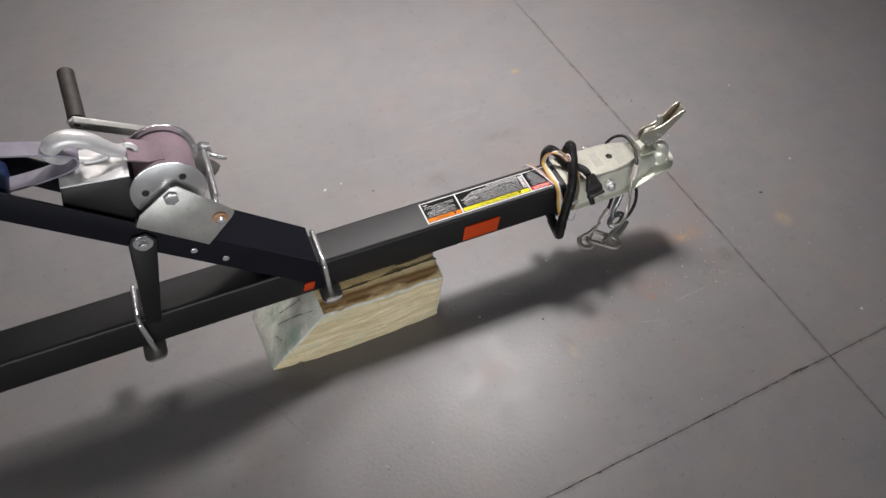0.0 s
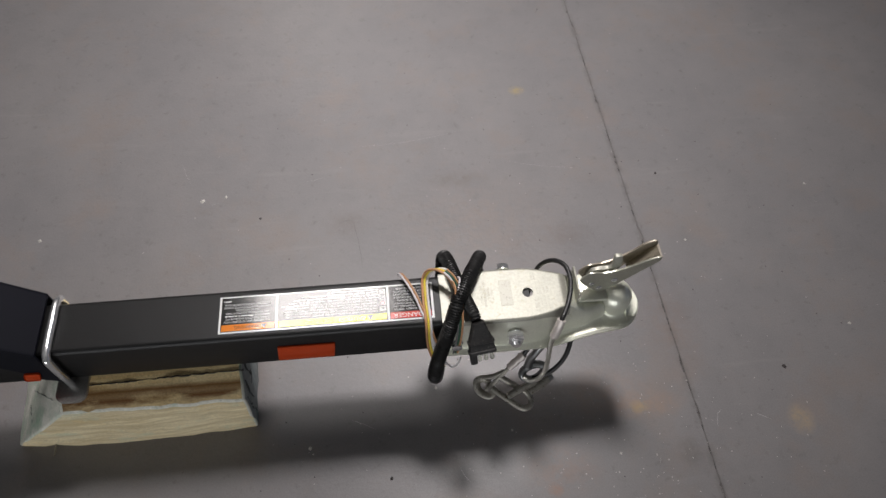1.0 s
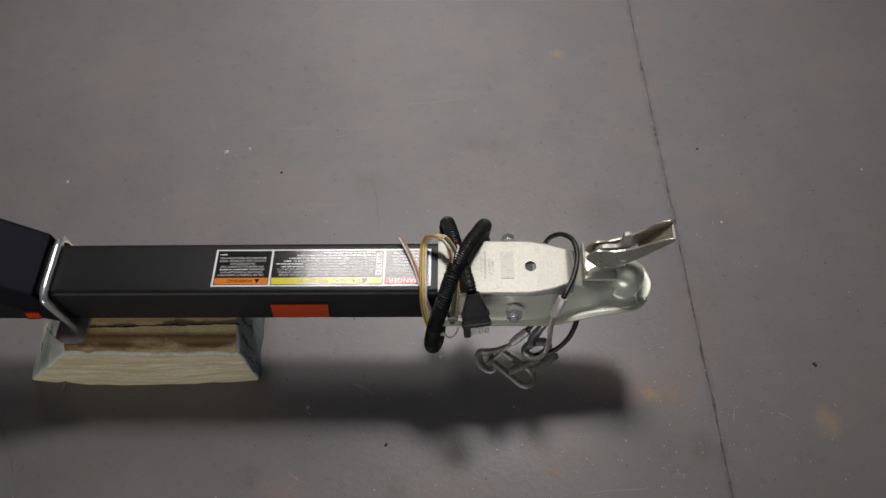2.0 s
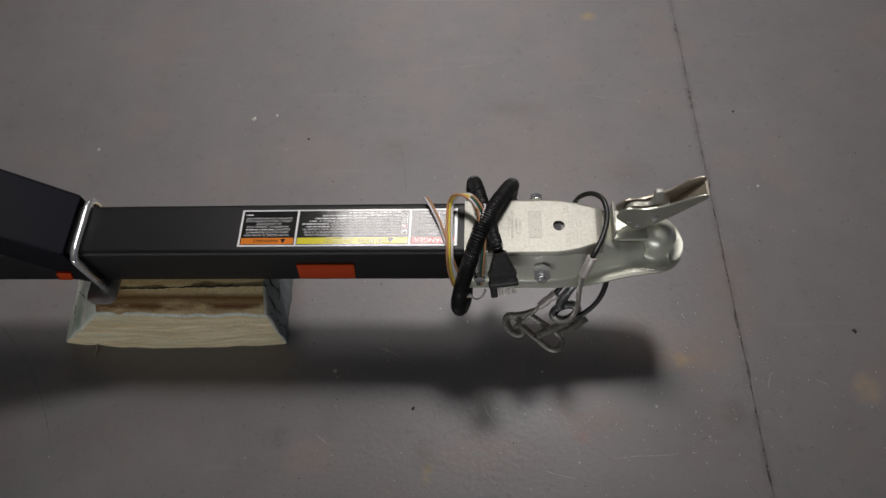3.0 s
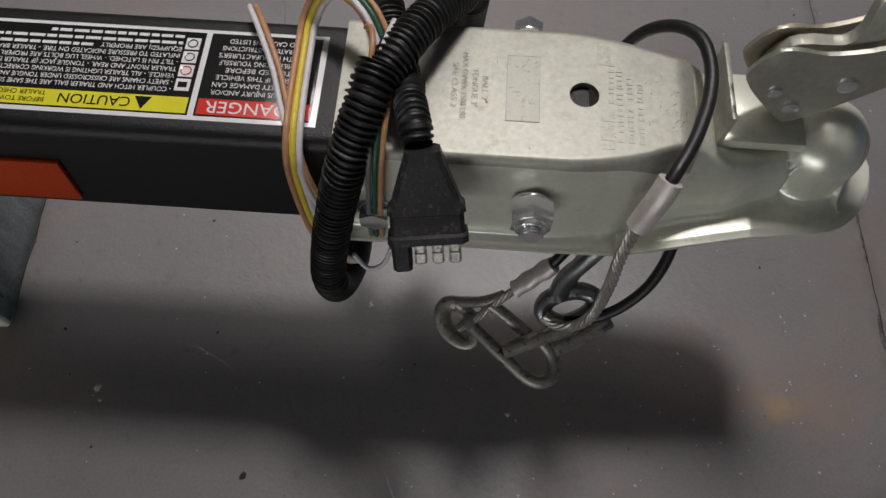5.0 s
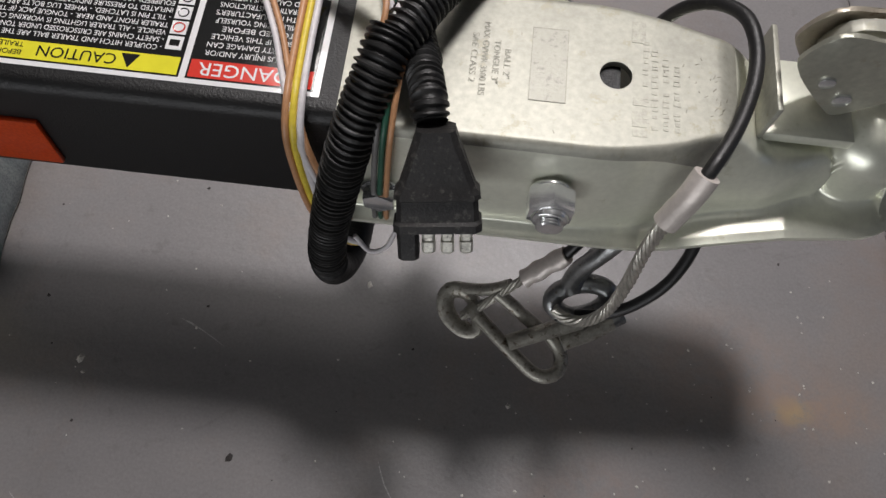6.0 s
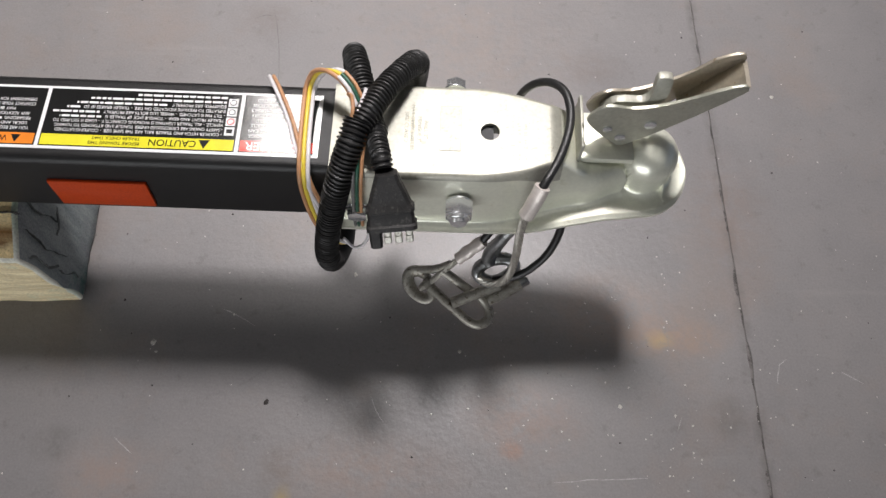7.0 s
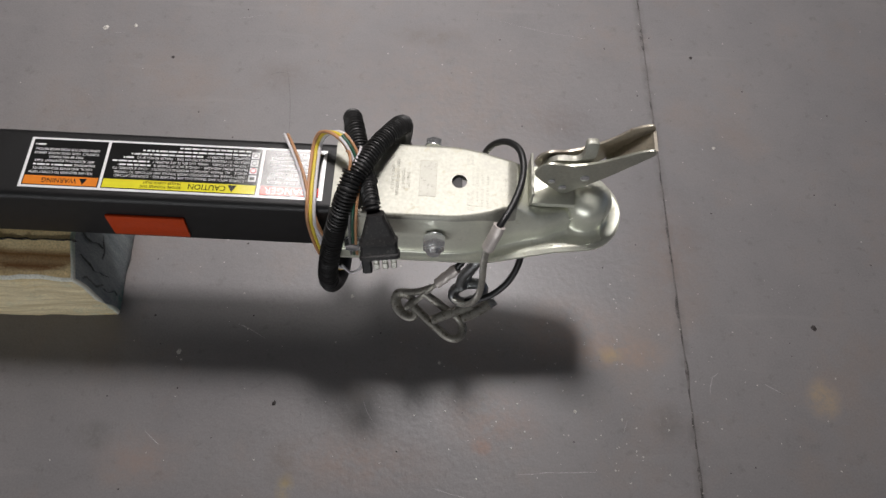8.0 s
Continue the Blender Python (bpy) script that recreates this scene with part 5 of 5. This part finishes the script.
def build_plug():
    """Flat four-way connector, its face turned up and outwards."""
    ob = thing("flat_plug", (-0.07, -0.075, 0.26), "dusty black rubber four-way flat trailer plug with bare pins", "electrical plug")
    origin = Vector((-0.0765, -0.050, 0.300))
    down = Vector((0.10, -0.60, -0.79)).normalized()
    side = Vector((1.0, 0.12, 0.05))
    side = (side - down * side.dot(down)).normalized()
    out = down.cross(side).normalized() * -1
    side, down, out = side * 1.1, down * 1.06, out * 1.05
    m = Matrix((( side.x, down.x, out.x, origin.x), (side.y, down.y, out.y, origin.y), (side.z, down.z, out.z, origin.z), (0, 0, 0, 1)))

    def loft(bm, rows):
        rings = []
        for d, w, t in rows:
            c = min(w, t) * 0.35
            rings.append([bm.verts.new(m @ Vector((x, d, z))) for x, z in ((-w, -t + c), (-w + c, -t), (w - c, -t), (w, -t + c), (w, t - c), (w - c, t), (-w + c, t), (-w, t - c))])
        for a, b in zip(rings, rings[1:]):
            for j in range(8):
                bm.faces.new((a[j], a[(j + 1) % 8], b[(j + 1) % 8], b[j]))
        bm.faces.new(rings[0][::-1])
        bm.faces.new(rings[-1])

    bm = bmesh.new()
    loft(bm, [(0.0, 0.0072, 0.0062), (0.004, 0.0082, 0.0065), (0.018, 0.0128, 0.0062), (0.024, 0.0148, 0.0060), (0.026, 0.0164, 0.0070), (0.028, 0.0166, 0.0072), (0.0290, 0.0156, 0.0058), (0.038, 0.0160, 0.0058),
              (0.039, 0.0172, 0.0074), (0.0425, 0.0172, 0.0074), (0.0432, 0.0165, 0.0060)])
    part("boot", bm, RUBBER, ob, smooth=30)
    bm = bmesh.new()
    loft(bm, [(0.0420, 0.0044, 0.0048), (0.0560, 0.0042, 0.0046), (0.0568, 0.0036, 0.0040)])
    bmesh.ops.translate(bm, verts=bm.verts, vec=side * -0.0118 * 1.0)
    part("socket", bm, RUBBER, ob, smooth=30)
    for k in range(3):
        bm = bmesh.new()
        loft(bm, [(0.0420, 0.0026, 0.0026), (0.0465, 0.0026, 0.0026), (0.0470, 0.0021, 0.0021), (0.0485, 0.0021, 0.0021), (0.0490, 0.0027, 0.0027), (0.0536, 0.0027, 0.0027), (0.0546, 0.0019, 0.0019)])
        bmesh.ops.translate(bm, verts=bm.verts, vec=side * (-0.0038 + 0.0075 * k))
        part("pin", bm, BRASS, ob, "dirty pale contact pin", smooth=30)
    # two dark studs painted as the shade inside small moulded holes
    for k in (-1, 1):
        bm = bmesh.new()
        q = m @ Vector((0.0072 * k, 0.0165, 0.0060))
        rod(bm, q - out * 0.001, q + out * 0.0010, 0.0013, seg=10)
        part("moulded_hole_disc", bm, DARK_SPLIT_HOLE, ob)


build_plug()

# ---- safety cables and hooks ----
cable = thing("safety_cable", (0.05, -0.02, 0.2), "black vinyl-coated safety cable with crimped sleeves over the coupler", "safety cable")
bm = bmesh.new()
tube(bm, [(0.020, 0.050, 0.175), (0.022, 0.056, 0.205), (0.027, 0.058, 0.240), (0.035, 0.056, 0.262), (0.047, 0.050, 0.276), (0.0575, 0.036, 0.2850), (0.0615, 0.018, 0.2860), (0.0595, -0.002, 0.2848), (0.052, -0.024, 0.2838), (0.0425, -0.042, 0.2828), (0.0375, -0.050, 0.2790)], 0.0034, 14)
part("coated_cable", bm, CABLE, cable)
bm = bmesh.new()
crimp = smooth_line([(0.0390, -0.0475, 0.2815), (0.0355, -0.0530, 0.2710), (0.0300, -0.0585, 0.2530)], 0.002)
sweep(bm, crimp, lambda k: [(x * 0.0062, y * 0.0046) for x, y in circle(1.0, 14)])
part("sleeve", bm, ALU, cable, "crimped aluminium sleeve")


def braided(points, r, mat=BRAID):
    line = smooth_line(points, 0.0018)
    axes = carried_axes(line)
    for s in range(6):
        bm = bmesh.new()
        own = [q + (axes[k][0] * math.cos(k * 0.33 + s * math.pi / 3) + axes[k][1] * math.sin(k * 0.33 + s * math.pi / 3)) * r * 0.62 for k, q in enumerate(line)]
        sweep(bm, own, lambda k: circle(r * 0.42, 7))
        part("braided_wire", bm, mat, cable)


braided([(0.0300, -0.0580, 0.2530), (0.0290, -0.0610, 0.2250), (0.0300, -0.0660, 0.1850), (0.0280, -0.0695, 0.1500), (0.0200, -0.0705, 0.1300), (0.0100, -0.0675, 0.1210), (0.0020, -0.0620, 0.1220)], 0.0036)
bm = bmesh.new()
tube(bm, [(0.060, 0.020, 0.200), (0.068, -0.010, 0.192), (0.072, -0.030, 0.178), (0.064, -0.048, 0.158), (0.049, -0.059, 0.140), (0.032, -0.064, 0.128), (0.016, -0.064, 0.120)], 0.0036, 14)
part("coated_cable", bm, CABLE, cable)
bm = bmesh.new()
tube(bm, [(0.040, 0.010, 0.196), (0.026, -0.012, 0.178), (0.014, -0.026, 0.158), (0.003, -0.035, 0.142)], 0.0036, 12)
part("coated_cable", bm, CABLE, cable)
bm = bmesh.new()
line = smooth_line([(0.005, -0.0345, 0.1445), (-0.006, -0.0385, 0.1310), (-0.017, -0.0430, 0.1180)], 0.002)
sweep(bm, line, lambda k: [(x * (0.0064 - 0.0006 * math.cos(k * 0.9)), y * 0.0050) for x, y in circle(1.0, 14)])
part("sleeve", bm, ALU, cable, "crimped aluminium sleeve")
braided([(-0.016, -0.0425, 0.1185), (-0.024, -0.0460, 0.1080), (-0.034, -0.0510, 0.0950), (-0.047, -0.0580, 0.0830), (-0.054, -0.0610, 0.0790)], 0.0030, DULL_STEEL)

shackle = thing("chain_link", (0.03, -0.04, 0.15), "thick grey galvanised steel link hanging under the coupler", "chain link")
bm = bmesh.new()
ring = smooth_line([(0.012, -0.0500, 0.1270), (0.0095, -0.0475, 0.1330), (0.012, -0.0450, 0.1500), (0.020, -0.0420, 0.1680), (0.032, -0.0340, 0.1900), (0.044, -0.0200, 0.2000), (0.047, -0.0120, 0.1950),
                    (0.036, -0.0240, 0.1760), (0.024, -0.0330, 0.1540), (0.016, -0.0400, 0.1340), (0.012, -0.0500, 0.1270)], 0.003)
sweep(bm, ring, lambda k: circle(0.0056, 12), caps=False)
part("long_link", bm, GALV, shackle)
bm = bmesh.new()
ring = smooth_line([(0.007, -0.0605, 0.1110), (0.0020, -0.0565, 0.1150), (0.004, -0.0505, 0.1200), (0.014, -0.0460, 0.1250), (0.026, -0.0450, 0.1275), (0.0345, -0.0480, 0.1260), (0.0345, -0.0540, 0.1190), (0.027, -0.0590, 0.1130), (0.016, -0.0620, 0.1095), (0.007, -0.0605, 0.1110)], 0.0025)
sweep(bm, ring, lambda k: circle(0.0063, 14), caps=False)
part("round_link", bm, GALV, shackle)

hook_a = thing("snap_hook", (-0.03, -0.06, 0.07), "dull grey steel snap hook hanging from the safety cable", "snap hook", "snap hooks on the safety cable")
bm = bmesh.new()
ring = smooth_line([(-0.0560, -0.0420, 0.0780), (-0.0475, -0.0470, 0.0770), (-0.0430, -0.0570, 0.0740), (-0.0420, -0.0660, 0.0700), (-0.0510, -0.0665, 0.0670), (-0.0625, -0.0580, 0.0680), (-0.0660, -0.0485, 0.0730), (-0.0630, -0.0425, 0.0770), (-0.0560, -0.0420, 0.0780)], 0.0025)
sweep(bm, ring, lambda k: [(x * 0.0046, y * 0.0066) for x, y in circle(1.0, 12)], caps=False)
part("eye", bm, DULL_STEEL, hook_a)
bm = bmesh.new()
tube(bm, [(-0.0560, -0.0410, 0.0800), (-0.0440, -0.0440, 0.0890), (-0.0340, -0.0450, 0.0970), (-0.0240, -0.0440, 0.1060)], 0.0042, 12)
part("bill", bm, DULL_STEEL, hook_a)
bm = bmesh.new()
tube(bm, [(-0.0330, -0.0480, 0.0990), (-0.0250, -0.0520, 0.0955), (-0.0130, -0.0590, 0.0905), (-0.0010, -0.0660, 0.0870)], 0.0047, 12)
part("spring_gate", bm, DULL_STEEL, hook_a)
bm = bmesh.new()
tube(bm, [(-0.0450, -0.0570, 0.0790), (-0.0340, -0.0670, 0.0780), (-0.0140, -0.0840, 0.0755), (-0.0020, -0.0930, 0.0740), (0.0070, -0.0945, 0.0735), (0.0145, -0.0900, 0.0740), (0.0160, -0.0810, 0.0755), (0.0120, -0.0730, 0.0780), (0.006, -0.0680, 0.0820)], 0.0049, 12)
part("shank", bm, DULL_STEEL, hook_a)
bm = bmesh.new()
rod(bm, (-0.0500, -0.0610, 0.0830), (-0.0440, -0.0540, 0.0850), 0.0048, seg=16, bevel=0.001)
part("pivot_pin", bm, DULL_STEEL, hook_a)

hook_b = thing("snap_hook", (0.02, -0.06, 0.09), "dull grey steel hook with sleeve beside the braided wire", "snap hook", "snap hooks on the safety cable")
bm = bmesh.new()
tube(bm, [(-0.0220, -0.0785, 0.0895), (-0.0090, -0.0735, 0.0920), (0.0050, -0.0680, 0.0945), (0.0240, -0.0610, 0.0980)], 0.0056, 14)
part("eye_arm", bm, DULL_STEEL, hook_b)
bm = bmesh.new()
tube(bm, [(0.0130, -0.0735, 0.0890), (0.0300, -0.0660, 0.0930), (0.0440, -0.0575, 0.0960)], 0.0066, 16)
part("barrel", bm, DULL_STEEL, hook_b)
bm = bmesh.new()
rod(bm, (0.0430, -0.0580, 0.0958), (0.0510, -0.0530, 0.0975), 0.0060, seg=14, bevel=0.001)
part("barrel_end", bm, GALV, hook_b)

# ---- small marks and debris on the floor ----
def floor_line(name, points, width, mat, label):
    line = smooth_line([(x, y, 0.0) for x, y in points], 0.008)
    bm = bmesh.new()
    rows = []
    for k, q in enumerate(line):
        ahead = (line[min(k + 1, len(line) - 1)] - line[max(k - 1, 0)]).normalized()
        s = Vector((-ahead.y, ahead.x, 0))
        w = width * (0.4 + 0.6 * abs(noise.noise(q * 90))) * min(1.0, 0.3 + 4 * min(k, len(line) - 1 - k) / len(line))
        j = s * noise.noise(q * 60) * 0.0012
        rows.append((bm.verts.new(q + s * w + j + Vector((0, 0, 0.0002))), bm.verts.new(q - s * w + j + Vector((0, 0, 0.0002)))))
    for a, b in zip(rows, rows[1:]):
        bm.faces.new((a[0], a[1], b[1], b[0]))
    return part(name, bm, mat, floor_base, label, smooth=0)


CRACK = surface("hairline_crack", (0.155, 0.148, 0.147), 0.9, 0, 0.3, 60, 500, 0.1)
SCUFF = surface("pale_scuff", (0.37, 0.36, 0.35), 0.7, 0, 0.3, 200, 700, 0.1)
FLECK = surface("pale_paint_fleck", (0.52, 0.50, 0.46), 0.7, 0, 0.3, 300, 900, 0.1)
GRIT = surface("dark_grit", (0.035, 0.03, 0.028), 0.8, 0, 0.3, 300, 900, 0.1)
floor_line("crack", ((-0.96, 0.0), (-0.892, -0.061), (-0.84, -0.119), (-0.795, -0.193), (-0.772, -0.245)), 0.0008, CRACK, "fine curved hairline crack")
floor_line("crack", ((-0.262, 0.345), (-0.250, 0.29), (-0.243, 0.225)), 0.0007, CRACK, "faint dark line")
floor_line("crack", ((-0.285, 0.33), (-0.272, 0.336), (-0.260, 0.334)), 0.0008, CRACK, "faint dark line")
for pts in (((-0.27, -0.065), (-0.252, -0.072), (-0.233, -0.083)), ((-0.102, -0.155), (-0.095, -0.170), (-0.085, -0.184)), ((0.088, -0.236), (0.13, -0.232), (0.184, -0.229)), ((-0.012, -0.256), (0.035, -0.267)),
            ((-0.35, 0.437), (-0.31, 0.446)), ((-0.541, 0.396), (-0.52, 0.398)), ((0.05, 0.46), (0.13, 0.44), (0.20, 0.43)), ((0.335, -0.108), (0.345, -0.10)), ((-0.60, 0.50), (-0.58, 0.452)), ((-0.25, 0.52), (-0.135, 0.527), (-0.02, 0.55)),
            ((0.337, -0.105), (0.333, -0.118), (0.332, -0.128)), ((0.402, -0.112), (0.425, -0.124)), ((0.224, -0.166), (0.219, -0.181)), ((0.140, -0.255), (0.146, -0.266)), ((-0.36, -0.205), (-0.34, -0.221))):
    floor_line("scuff", pts, 0.0010 if pts[0][1] < 0.3 else 0.0004, SCUFF, "short pale scuff")


def flecks(name, mat, label, spots):
    bm = bmesh.new()
    for x, y, r in spots:
        n = 6
        a0 = rng.uniform(0, 6.28)
        top = [bm.verts.new((x + r * rng.uniform(0.5, 1.2) * math.cos(a0 + j * 6.283 / n), y + r * rng.uniform(0.5, 1.2) * math.sin(a0 + j * 6.283 / n), 0.0001)) for j in range(n)]
        peak = bm.verts.new((x, y, 0.0002 + r * 0.35))
        for j in range(n):
            bm.faces.new((top[j], top[(j + 1) % n], peak))
    ob = part(name, bm, mat, None, smooth=0)
    return tagged(ob, label, "debris", kind="stuff")


rng = random.Random(21)
known = [(-0.339, -0.105, 0.0042), (-0.334, -0.115, 0.0018), (-0.551, 0.406, 0.005), (-0.507, 0.412, 0.004), (-0.010, -0.104, 0.0022), (0.160, -0.157, 0.0028), (-0.85, 0.338, 0.004), (0.0, -0.165, 0.0015),
         (0.626, 0.037, 0.004), (0.658, 0.351, 0.0035), (0.218, -0.165, 0.002), (-0.128, -0.020, 0.003), (-0.257, -0.071, 0.0016), (0.464, -0.413, 0.004), (0.378, 0.238, 0.003)]
flecks("pale_flecks", FLECK, "tiny pale paint flecks scattered on the grey floor",
       known + [(rng.gauss(0.05, 0.45), rng.gauss(0.0, 0.38), rng.uniform(0.0004, 0.0013)) for _ in range(300)]
       + [(rng.gauss(0.16, 0.14), rng.gauss(-0.14, 0.09), rng.uniform(0.0004, 0.0014)) for _ in range(150)])
flecks("dark_grit", GRIT, "small dark grit specks on the grey floor",
       [(-0.210, -0.165, 0.0034), (0.361, 0.402, 0.0034), (0.478, -0.034, 0.0045), (-0.437, 0.355, 0.003)] + [(rng.gauss(0.05, 0.5), rng.gauss(0.05, 0.45), rng.uniform(0.0005, 0.0016)) for _ in range(200)])
